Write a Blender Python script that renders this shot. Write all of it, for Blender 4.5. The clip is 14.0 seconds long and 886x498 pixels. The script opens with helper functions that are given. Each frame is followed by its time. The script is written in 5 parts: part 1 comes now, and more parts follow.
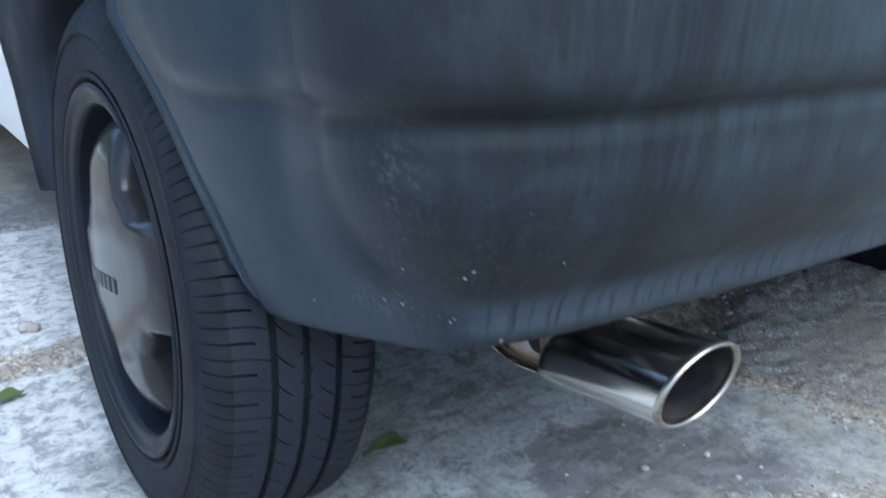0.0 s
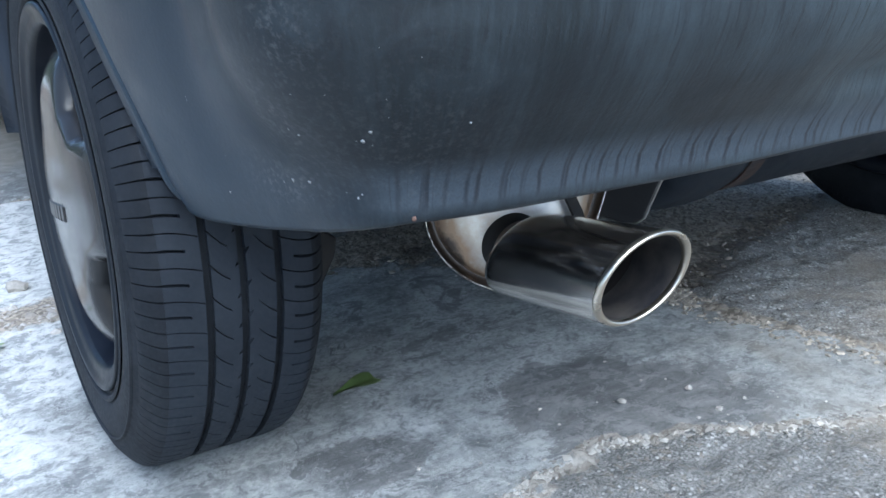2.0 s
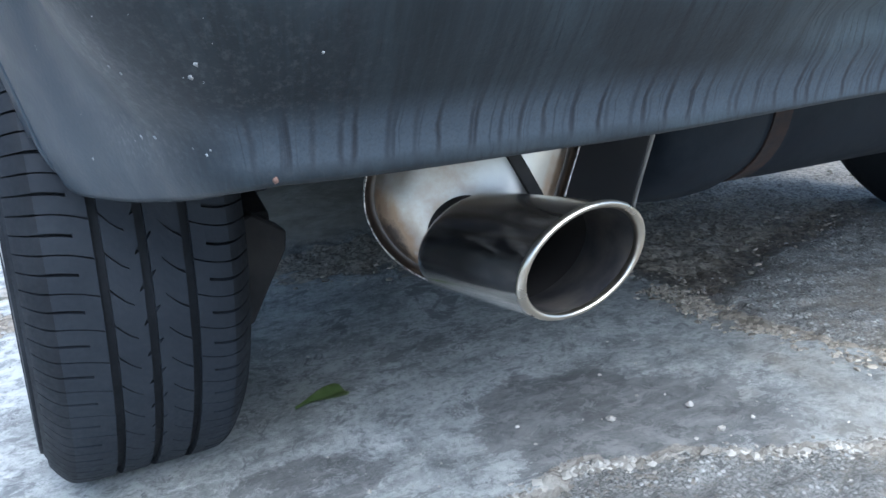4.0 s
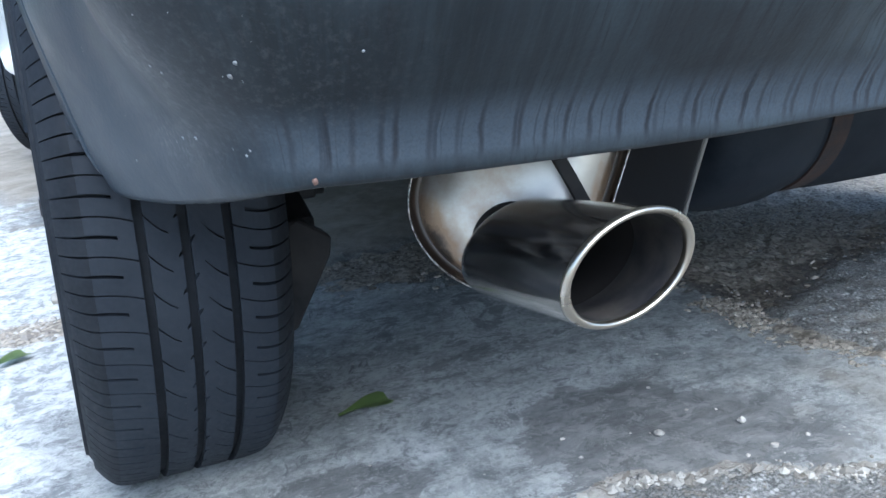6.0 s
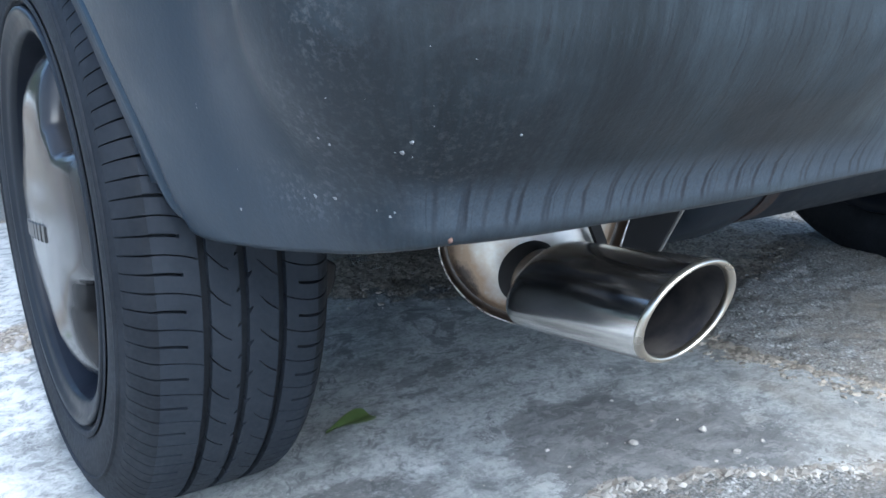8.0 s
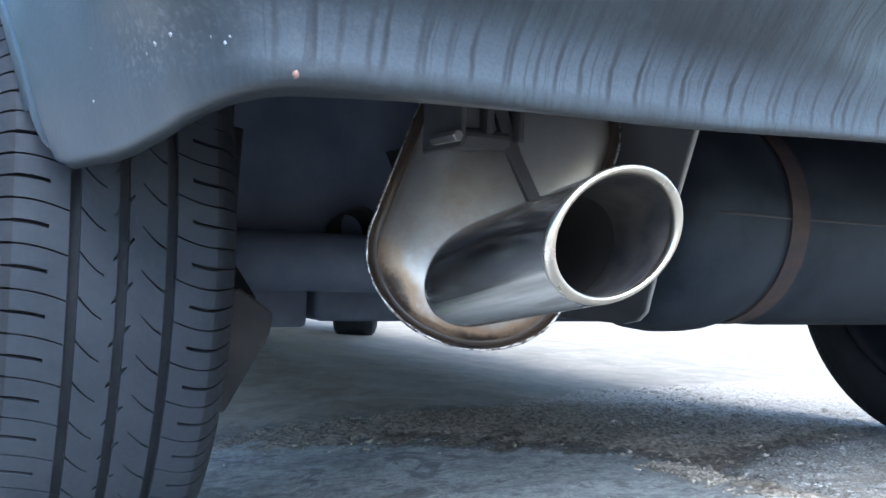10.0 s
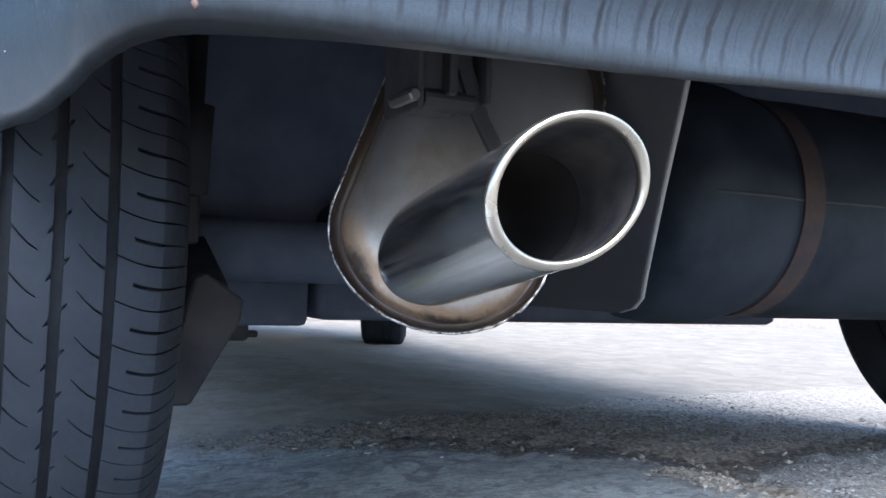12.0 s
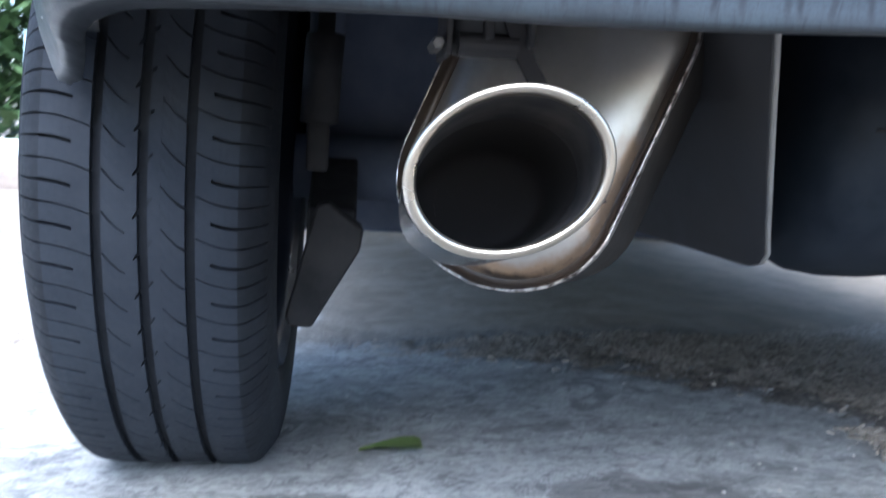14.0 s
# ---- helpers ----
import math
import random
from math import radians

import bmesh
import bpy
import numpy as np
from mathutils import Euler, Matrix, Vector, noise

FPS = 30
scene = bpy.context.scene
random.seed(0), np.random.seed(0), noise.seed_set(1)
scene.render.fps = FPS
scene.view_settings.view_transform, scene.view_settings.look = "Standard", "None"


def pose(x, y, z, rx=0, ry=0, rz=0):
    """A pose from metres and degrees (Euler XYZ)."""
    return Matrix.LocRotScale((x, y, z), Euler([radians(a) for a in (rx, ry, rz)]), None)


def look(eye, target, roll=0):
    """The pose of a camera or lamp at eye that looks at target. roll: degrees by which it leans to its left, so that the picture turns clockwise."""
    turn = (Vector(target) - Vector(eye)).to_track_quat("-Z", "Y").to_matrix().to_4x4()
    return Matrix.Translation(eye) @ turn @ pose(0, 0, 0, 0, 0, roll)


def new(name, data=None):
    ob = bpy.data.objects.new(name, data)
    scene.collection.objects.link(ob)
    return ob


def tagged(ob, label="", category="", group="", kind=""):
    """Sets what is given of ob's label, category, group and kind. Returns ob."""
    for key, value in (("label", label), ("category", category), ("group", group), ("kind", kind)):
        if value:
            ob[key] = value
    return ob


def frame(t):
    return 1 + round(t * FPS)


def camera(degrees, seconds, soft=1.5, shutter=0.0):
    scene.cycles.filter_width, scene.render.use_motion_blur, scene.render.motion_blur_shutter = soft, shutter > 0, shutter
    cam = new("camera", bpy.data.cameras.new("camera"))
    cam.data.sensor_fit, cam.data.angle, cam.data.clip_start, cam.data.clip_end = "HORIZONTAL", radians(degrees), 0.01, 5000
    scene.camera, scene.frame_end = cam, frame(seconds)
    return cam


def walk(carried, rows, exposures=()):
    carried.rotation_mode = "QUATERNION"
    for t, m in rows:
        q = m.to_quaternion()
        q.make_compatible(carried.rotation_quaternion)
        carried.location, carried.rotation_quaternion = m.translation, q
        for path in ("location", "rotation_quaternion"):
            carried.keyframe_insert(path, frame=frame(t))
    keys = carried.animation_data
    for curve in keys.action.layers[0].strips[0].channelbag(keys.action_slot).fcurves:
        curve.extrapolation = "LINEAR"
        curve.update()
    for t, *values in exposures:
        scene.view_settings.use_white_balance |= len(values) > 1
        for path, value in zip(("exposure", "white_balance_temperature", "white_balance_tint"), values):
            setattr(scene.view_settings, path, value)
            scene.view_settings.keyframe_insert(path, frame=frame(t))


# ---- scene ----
cam = camera(51.40, 14.0, shutter=0.5)
PATH = [
    (0, (-0.2855, -0.9036, 0.5782), (0.2394, -0.1130, 0.2629), 0.12),
    (0.5, (-0.2619, -0.9262, 0.5490), (0.2606, -0.1434, 0.2110), -0.49),
    (1, (-0.2414, -0.9329, 0.5344), (0.2669, -0.1439, 0.1892), -1.48),
    (1.5, (-0.2328, -0.9269, 0.5160), (0.2715, -0.1342, 0.1736), -1.46),
    (2, (-0.2150, -0.9302, 0.4961), (0.2757, -0.1193, 0.1773), -1.53),
    (2.5, (-0.1806, -0.9402, 0.4746), (0.2892, -0.1116, 0.1699), -2.12),
    (3, (-0.1430, -0.9309, 0.4551), (0.3461, -0.1087, 0.1641), -2.82),
    (3.2, (-0.1279, -0.9156, 0.4494), (0.3478, -0.0872, 0.1535), -2.74),
    (5.3, (-0.0729, -0.8937, 0.4258), (0.3238, -0.0203, 0.1432), -3.36),
    (5.5, (-0.0744, -0.8936, 0.4248), (0.3139, -0.0176, 0.1388), -3.36),
    (6, (-0.0803, -0.8931, 0.4290), (0.3039, -0.0124, 0.1518), -3.06),
    (6.5, (-0.0982, -0.9025, 0.4430), (0.3255, -0.0429, 0.1573), -1.89),
    (7, (-0.1566, -0.8927, 0.4662), (0.3169, -0.0598, 0.1798), -0.44),
    (7.5, (-0.1989, -0.8764, 0.4757), (0.3302, -0.0786, 0.1868), 0.15),
    (8, (-0.2250, -0.8722, 0.4759), (0.3040, -0.0718, 0.1938), 0.17),
    (8.5, (-0.1624, -0.8557, 0.4422), (0.4508, -0.1022, 0.2051), 0.69),
    (8.8, (-0.1374, -0.8538, 0.4044), (0.4840, -0.0830, 0.2636), 1.52),
    (9, (-0.1245, -0.8605, 0.3513), (0.4451, -0.0449, 0.2502), 3.78),
    (9.2, (-0.1216, -0.8724, 0.3078), (0.4035, -0.0229, 0.2574), 3.28),
    (11.3, (-0.0387, -0.8529, 0.2492), (0.4084, 0.0408, 0.2868), 1.82),
    (11.5, (-0.0364, -0.8545, 0.2473), (0.4013, 0.0439, 0.2826), 1.94),
    (12, (-0.0290, -0.8442, 0.2425), (0.4054, 0.0560, 0.2731), 2.00),
    (12.5, (-0.0211, -0.8385, 0.2514), (0.3811, 0.0765, 0.2805), 2.76),
    (13, (0.0228, -0.8583, 0.2622), (0.3502, 0.0865, 0.2575), 3.26),
    (13.5, (0.0878, -0.8795, 0.2667), (0.2858, 0.1006, 0.2607), 4.00),
    (14, (0.1287, -0.8605, 0.2920), (0.2361, 0.1269, 0.1763), 3.37),
]
EXPOSURE = [(0, 1.2, 5350, 3), (0.7, 1.3, 5450, 3), (3, 1.55, 5450, 4), (6.5, 1.62, 5450, 4), (8, 1.72, 5450, 4), (8.5, 2.05, 5400, 3), (9, 2.75, 5350, 3), (11.5, 2.28, 5580, 9), (12.5, 2.3, 5530, 9), (13, 2.35, 5500, 9), (14, 2.25, 5550, 9)]
walk(cam, [(t, look(eye, target, roll)) for t, eye, target, roll in PATH], EXPOSURE)

# ---------------- world and light: soft blue daylight in open shade ----------------
world = bpy.data.worlds.new("sky")
scene.world = world
world.use_nodes = True
wn = world.node_tree
sky = wn.nodes.new("ShaderNodeTexSky")
sky.sky_type = "NISHITA"
sky.sun_disc = False
sky.sun_elevation = radians(54)
sky.sun_rotation = radians(190)
sky.air_density = 1.0
sky.dust_density = 2.5
wn.links.new(sky.outputs[0], wn.nodes["Background"].inputs[0])
wn.nodes["Background"].inputs[1].default_value = 0.15

sun = new("sun", bpy.data.lights.new("sun", "SUN"))
sun.data.energy = 1.8
sun.data.angle = radians(60)
sun.data.color = (1.0, 0.985, 0.96)
sun.matrix_world = look((-0.25, -1.35, 1.9), (0, 0, 0))


# ---------------- helpers of the build ----------------
def part(name, bm, material, parent=None, label="", smooth=True):
    me = bpy.data.meshes.new(name)
    bm.normal_update()
    bm.to_mesh(me)
    bm.free()
    if smooth:
        for p in me.polygons:
            p.use_smooth = True
    for m in material if isinstance(material, (list, tuple)) else [material]:
        me.materials.append(m)
    ob = new(name, me)
    if parent is not None:
        ob.parent = parent
        ob.matrix_parent_inverse = parent.matrix_world.inverted()
    if label:
        tagged(ob, label)
    return ob


def sharp(ob, deg=35):
    """Smooth faces with hard edges past an angle."""
    me = ob.data
    bm = bmesh.new()
    bm.from_mesh(me)
    for e in bm.edges:
        e.smooth = not (len(e.link_faces) == 2 and e.calc_face_angle(0) > radians(deg))
    bm.to_mesh(me)
    bm.free()
    return ob


def grid_faces(bm, rows, close_u=False, close_v=False, mat=0):
    """Quads over rows of vertices."""
    n, m = len(rows), len(rows[0])
    for i in range(n if close_v else n - 1):
        for j in range(m if close_u else m - 1):
            q = [rows[i][j], rows[i][(j + 1) % m], rows[(i + 1) % n][(j + 1) % m], rows[(i + 1) % n][j]]
            if len(set(q)) == 4:
                f = bm.faces.new(q)
                f.material_index = mat


def box(bm, x0, x1, y0, y1, z0, z1, bevel=0.0, seg=2):
    r = bmesh.ops.create_cube(bm, size=1.0)
    vs = r["verts"]
    for v in vs:
        v.co = Vector(((x0 + x1) / 2 + v.co.x * (x1 - x0), (y0 + y1) / 2 + v.co.y * (y1 - y0), (z0 + z1) / 2 + v.co.z * (z1 - z0)))
    if bevel:
        es = list({e for v in vs for e in v.link_edges})
        bmesh.ops.bevel(bm, geom=es, offset=bevel, segments=seg, affect="EDGES", profile=0.5)
    return bm


def loft(bm, rings, close=True, cap0=False, cap1=False, mat=0):
    rows = [[bm.verts.new(p) for p in ring] for ring in rings]
    grid_faces(bm, rows, close_u=close, mat=mat)
    if cap0:
        bm.faces.new(list(reversed(rows[0]))).material_index = mat
    if cap1:
        bm.faces.new(rows[-1]).material_index = mat
    return rows


def lathe_x(bm, profile, cx, cy, cz, n=96, close=False, mat=0):
    """Turns (x, r) points about an axis along x."""
    rings = []
    for x, r in profile:
        rings.append([(cx + x, cy + r * math.cos(2 * math.pi * k / n), cz + r * math.sin(2 * math.pi * k / n)) for k in range(n)])
    rows = [[bm.verts.new(p) for p in ring] for ring in rings]
    grid_faces(bm, rows, close_u=True, close_v=close, mat=mat)
    return rows


def smooth01(a, b, x):
    t = min(1.0, max(0.0, (x - a) / (b - a)))
    return t * t * (3 - 2 * t)


def curve_at(pts, n):
    """n points, evenly spaced, on a Catmull-Rom curve through pts."""
    out = []
    P = [Vector(p) for p in pts]
    P = [2 * P[0] - P[1]] + P + [2 * P[-1] - P[-2]]
    for i in range(1, len(P) - 2):
        for k in range(24):
            t = k / 24
            a, b, c, d = P[i - 1], P[i], P[i + 1], P[i + 2]
            out.append(0.5 * (2 * b + (c - a) * t + (2 * a - 5 * b + 4 * c - d) * t * t + (3 * b - a - 3 * c + d) * t ** 3))
    out.append(P[-2])
    L = [0.0]
    for a, b in zip(out, out[1:]):
        L.append(L[-1] + (b - a).length)
    res = []
    for k in range(n):
        s = L[-1] * k / (n - 1)
        j = max(0, min(len(L) - 2, int(np.searchsorted(L, s)) - 1))
        t = (s - L[j]) / max(1e-9, L[j + 1] - L[j])
        res.append(out[j].lerp(out[j + 1], t))
    return res


def interp(x, xs, ys):
    return float(np.interp(x, xs, ys))


# ---------------- materials ----------------
class Mat:
    """A node material with short ways to its nodes."""

    def __init__(self, name, base=(0.5, 0.5, 0.5), rough=0.5, metal=0.0, spec=0.5):
        self.m = bpy.data.materials.new(name)
        self.m.use_nodes = True
        self.t = self.m.node_tree
        self.b = self.t.nodes["Principled BSDF"]
        self.b.inputs["Base Color"].default_value = (*base, 1)
        self.b.inputs["Roughness"].default_value = rough
        self.b.inputs["Metallic"].default_value = metal
        self.b.inputs["Specular IOR Level"].default_value = spec
        self.co = self.t.nodes.new("ShaderNodeTexCoord").outputs["Object"]

    def link(self, a, b):
        self.t.links.new(a, b)

    def scaled(self, sx, sy, sz, rot=(0, 0, 0)):
        n = self.t.nodes.new("ShaderNodeMapping")
        n.inputs["Scale"].default_value = (sx, sy, sz)
        n.inputs["Rotation"].default_value = rot
        self.link(self.co, n.inputs["Vector"])
        return n.outputs[0]

    def noise(self, scale, detail=4, rough=0.55, vec=None, distort=0.0):
        n = self.t.nodes.new("ShaderNodeTexNoise")
        n.inputs["Scale"].default_value = scale
        n.inputs["Detail"].default_value = detail
        n.inputs["Roughness"].default_value = rough
        n.inputs["Distortion"].default_value = distort
        self.link(vec or self.co, n.inputs["Vector"])
        return n.outputs["Fac"]

    def voronoi(self, scale, vec=None, feature="F1", out="Distance"):
        n = self.t.nodes.new("ShaderNodeTexVoronoi")
        n.feature = feature
        n.inputs["Scale"].default_value = scale
        self.link(vec or self.co, n.inputs["Vector"])
        return n.outputs[out]

    def ramp(self, fac, *stops):
        n = self.t.nodes.new("ShaderNodeValToRGB")
        e = n.color_ramp.elements
        while len(e) < len(stops):
            e.new(0.5)
        for k, (p, c) in enumerate(stops):
            e[k].position = p
            e[k].color = (*c, 1) if isinstance(c, tuple) else (c, c, c, 1)
        self.link(fac, n.inputs[0])
        return n.outputs[0]

    def mix(self, fac, a, b, mode="MIX"):
        n = self.t.nodes.new("ShaderNodeMix")
        n.data_type, n.blend_type = "RGBA", mode
        for s, v in ((0, fac), (6, a), (7, b)):
            if isinstance(v, (int, float)):
                n.inputs[s].default_value = v if s == 0 else (v, v, v, 1)
            elif isinstance(v, tuple):
                n.inputs[s].default_value = (*v, 1)
            else:
                self.link(v, n.inputs[s])
        return n.outputs[2]

    def math(self, op, a, b=0.0):
        n = self.t.nodes.new("ShaderNodeMath")
        n.operation = op
        for s, v in ((0, a), (1, b)):
            if isinstance(v, (int, float)):
                n.inputs[s].default_value = v
            else:
                self.link(v, n.inputs[s])
        return n.outputs[0]

    def attr(self, name):
        n = self.t.nodes.new("ShaderNodeAttribute")
        n.attribute_name = name
        return n.outputs["Fac"]

    def axis(self, k, vec=None):
        n = self.t.nodes.new("ShaderNodeSeparateXYZ")
        self.link(vec or self.co, n.inputs[0])
        return n.outputs[k]

    def bump(self, height, strength=0.3, dist=0.002, before=None):
        n = self.t.nodes.new("ShaderNodeBump")
        n.inputs["Strength"].default_value = strength
        n.inputs["Distance"].default_value = dist
        self.link(height, n.inputs["Height"])
        if before is not None:
            self.link(before, n.inputs["Normal"])
        self.link(n.outputs[0], self.b.inputs["Normal"])
        return n.outputs[0]

    def color(self, c):
        self.link(c, self.b.inputs["Base Color"])

    def rough(self, r):
        self.link(r, self.b.inputs["Roughness"])

    def metal(self, r):
        self.link(r, self.b.inputs["Metallic"])


def mat_rubber(name, lo, hi):
    a = Mat(name, hi, 0.75, 0.0, 0.2)
    n = a.noise(18, 5)
    f = a.noise(220, 3)
    a.color(a.mix(a.ramp(n, (0.4, 0.0), (0.75, 0.6)), lo, hi))
    a.rough(a.ramp(f, (0.2, 0.62), (0.8, 0.85)))
    a.bump(f, 0.25, 0.0006)
    return a.m


def mat_bumper():
    """Grey unpainted plastic, weathered, with streaks that run down it and dust."""
    a = Mat("weathered_bumper_plastic", (0.03, 0.033, 0.038), 0.5)
    cx = a.t.nodes.new("ShaderNodeCombineXYZ")
    z = a.axis(2)
    a.link(a.attr("along"), cx.inputs[0])
    a.link(a.math("MULTIPLY", z, 0.06), cx.inputs[1])
    run = cx.outputs[0]
    cy = a.t.nodes.new("ShaderNodeCombineXYZ")
    a.link(a.attr("along"), cy.inputs[0])
    a.link(a.math("MULTIPLY", z, 0.012), cy.inputs[1])
    streak = a.noise(48, 5, 0.6, run, 0.25)
    streak2 = a.noise(190, 4, 0.6, run, 0.2)
    streak3 = a.noise(430, 3, 0.6, run, 0.1)
    drip = a.noise(290, 2, 0.5, cy.outputs[0], 0.0)
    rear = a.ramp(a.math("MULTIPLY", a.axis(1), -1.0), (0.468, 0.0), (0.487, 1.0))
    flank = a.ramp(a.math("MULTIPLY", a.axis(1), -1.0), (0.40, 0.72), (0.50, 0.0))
    blotch = a.noise(5.5, 4, 0.6)
    smear = a.noise(16, 6, 0.65, distort=0.6)
    fine = a.noise(300, 3, 0.6)
    c = a.mix(a.ramp(streak, (0.36, 0.0), (0.62, 1.0)), (0.0080, 0.0118, 0.0148), (0.0158, 0.0224, 0.0280))
    # paler towards the car's middle, broken up by the smears
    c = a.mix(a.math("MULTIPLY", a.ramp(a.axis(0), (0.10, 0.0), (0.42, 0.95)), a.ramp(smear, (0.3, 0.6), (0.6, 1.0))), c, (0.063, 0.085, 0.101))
    c = a.mix(a.ramp(streak2, (0.50, 0.0), (0.70, 0.38)), c, (0.031, 0.0435, 0.054))
    c = a.mix(a.ramp(streak2, (0.36, 0.55), (0.49, 0.0)), c, (0.009, 0.012, 0.017))
    c = a.mix(a.ramp(streak3, (0.54, 0.0), (0.70, 0.35)), c, (0.029, 0.042, 0.052))
    c = a.mix(a.ramp(streak3, (0.33, 0.8), (0.44, 0.0)), c, (0.008, 0.010, 0.014))
    c = a.mix(a.ramp(blotch, (0.38, 0.75), (0.56, 0.0)), c, (0.010, 0.013, 0.017))
    c = a.mix(a.ramp(smear, (0.54, 0.0), (0.74, 0.5)), c, (0.032, 0.045, 0.056))
    # the sky's blue reflection on the side face, put into the colour
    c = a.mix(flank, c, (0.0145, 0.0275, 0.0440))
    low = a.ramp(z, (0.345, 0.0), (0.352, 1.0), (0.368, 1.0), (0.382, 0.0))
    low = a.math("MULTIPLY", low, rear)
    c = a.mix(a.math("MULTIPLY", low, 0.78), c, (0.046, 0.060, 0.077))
    cell = a.t.nodes.new("ShaderNodeTexVoronoi")
    cell.voronoi_dimensions = "1D"
    cell.inputs["Scale"].default_value = 1.0
    a.link(a.math("ADD", a.math("MULTIPLY", a.attr("along"), 78.0), a.math("MULTIPLY", smear, 0.35)), cell.inputs["W"])
    thread = a.math("MULTIPLY", a.ramp(cell.outputs["Distance"], (0.04, 0.85), (0.16, 0.0)), a.ramp(streak, (0.34, 0.35), (0.55, 1.0)))
    c = a.mix(a.math("MULTIPLY", low, thread), c, (0.013, 0.015, 0.021))
    above = a.math("MULTIPLY", a.ramp(z, (0.368, 0.0), (0.384, 0.55), (0.47, 0.0)), rear)
    c = a.mix(a.math("MULTIPLY", above, thread), c, (0.009, 0.011, 0.015))
    c = a.mix(a.math("MULTIPLY", low, a.ramp(drip, (0.34, 0.6), (0.44, 0.0))), c, (0.012, 0.014, 0.020))
    # rubbed marks, and shade drawn dark along the flank's crease
    c = a.mix(a.math("MULTIPLY", a.attr("smudge_crease_shade"), a.ramp(smear, (0.3, 0.5), (0.6, 1.0))), c, (0.006, 0.007, 0.009))
    c = a.mix(a.math("MULTIPLY", a.attr("hem"), 0.85), c, (0.024, 0.026, 0.029))
    dust = a.math("MULTIPLY", a.attr("dust"), a.ramp(a.noise(230, 4, 0.7), (0.50, 0.0), (0.66, 0.75)))
    c = a.mix(dust, c, (0.12, 0.127, 0.135))
    c = a.mix(a.ramp(fine, (0.62, 0.0), (0.85, 0.2)), c, (0.06, 0.067, 0.075))
    a.color(c)
    a.b.inputs["Specular IOR Level"].default_value = 0.36
    a.rough(a.math("SUBTRACT", a.ramp(smear, (0.3, 0.40), (0.7, 0.56)), a.math("MULTIPLY", a.ramp(a.math("MULTIPLY", a.axis(1), -1.0), (0.44, 1.0), (0.495, 0.0)), 0.09)))
    grain = a.noise(650, 2, 0.6)
    a.color(a.mix(a.ramp(grain, (0.40, 0.14), (0.5, 0.0)), c, (0.008, 0.010, 0.014)))
    a.bump(fine, 0.28, 0.0006)
    return a.m


def mat_chrome():
    """Polished steel with fine marks round the tube, which smear what it mirrors along its length."""
    a = Mat("polished_steel", (0.72, 0.70, 0.67), 0.3, 1.0)
    grime = a.noise(38, 6, 0.65)
    streak = a.noise(26, 6, 0.7, a.scaled(2.2, 0.25, 2.2))
    a.color(a.mix(a.ramp(grime, (0.5, 0.0), (0.78, 0.5)), (0.81, 0.775, 0.73), (0.57, 0.54, 0.50)))
    a.rough(a.ramp(streak, (0.35, 0.095), (0.7, 0.15)))
    film = a.noise(60, 6, 0.7, a.scaled(2.0, 0.3, 2.0), 0.4)
    a.metal(a.ramp(film, (0.50, 1.0), (0.72, 0.94)))
    a.b.inputs["Anisotropic"].default_value = 0.92
    a.b.inputs["Anisotropic Rotation"].default_value = 0.25
    tan = a.t.nodes.new("ShaderNodeTangent")
    tan.direction_type, tan.axis = "RADIAL", "Y"
    a.link(tan.outputs[0], a.b.inputs["Tangent"])
    return a.m


def mat_rim_lip():
    a = Mat("polished_lip", (0.57, 0.52, 0.44), 0.16, 1.0)
    a.rough(a.ramp(a.noise(60, 4), (0.3, 0.24), (0.8, 0.40)))
    return a.m


def mat_seam():
    a = Mat("bare_seam_steel", (0.5, 0.48, 0.45), 0.35, 0.9)
    n = a.noise(170, 5, 0.7)
    a.color(a.mix(a.ramp(n, (0.46, 0.0), (0.60, 1.0)), (0.60, 0.57, 0.53), (0.06, 0.045, 0.04)))
    a.rough(a.ramp(n, (0.4, 0.28), (0.65, 0.6)))
    return a.m


def mat_soot():
    a = Mat("sooty_steel", (0.05, 0.05, 0.05), 0.6, 0.0)
    n = a.noise(40, 5)
    a.color(a.mix(a.ramp(n, (0.38, 0.0), (0.68, 1.0)), (0.017, 0.0175, 0.021), (0.064, 0.058, 0.053)))
    a.rough(a.ramp(n, (0.3, 0.55), (0.7, 0.34)))
    return a.m


def mat_muffler():
    """Steel with a dull shine, browned by heat towards its seam."""
    a = Mat("muffler_steel", (0.6, 0.58, 0.55), 0.4, 0.8)
    n = a.noise(28, 6, 0.65)
    edge = a.attr("burn")
    stain = a.math("MULTIPLY", edge, a.ramp(n, (0.3, 0.2), (0.62, 1.0)))
    c = a.mix(a.ramp(n, (0.3, 0.0), (0.8, 1.0)), (0.48, 0.46, 0.43), (0.38, 0.36, 0.33))
    c = a.mix(a.ramp(stain, (0.12, 0.0), (0.5, 0.9)), c, (0.30, 0.20, 0.125))
    c = a.mix(a.ramp(stain, (0.6, 0.0), (0.95, 1.0)), c, (0.06, 0.045, 0.035))
    a.color(c)
    a.rough(a.ramp(n, (0.3, 0.30), (0.7, 0.40)))
    a.metal(a.ramp(stain, (0.2, 0.85), (0.8, 0.3)))
    a.bump(a.noise(160, 4), 0.12, 0.0005)
    return a.m


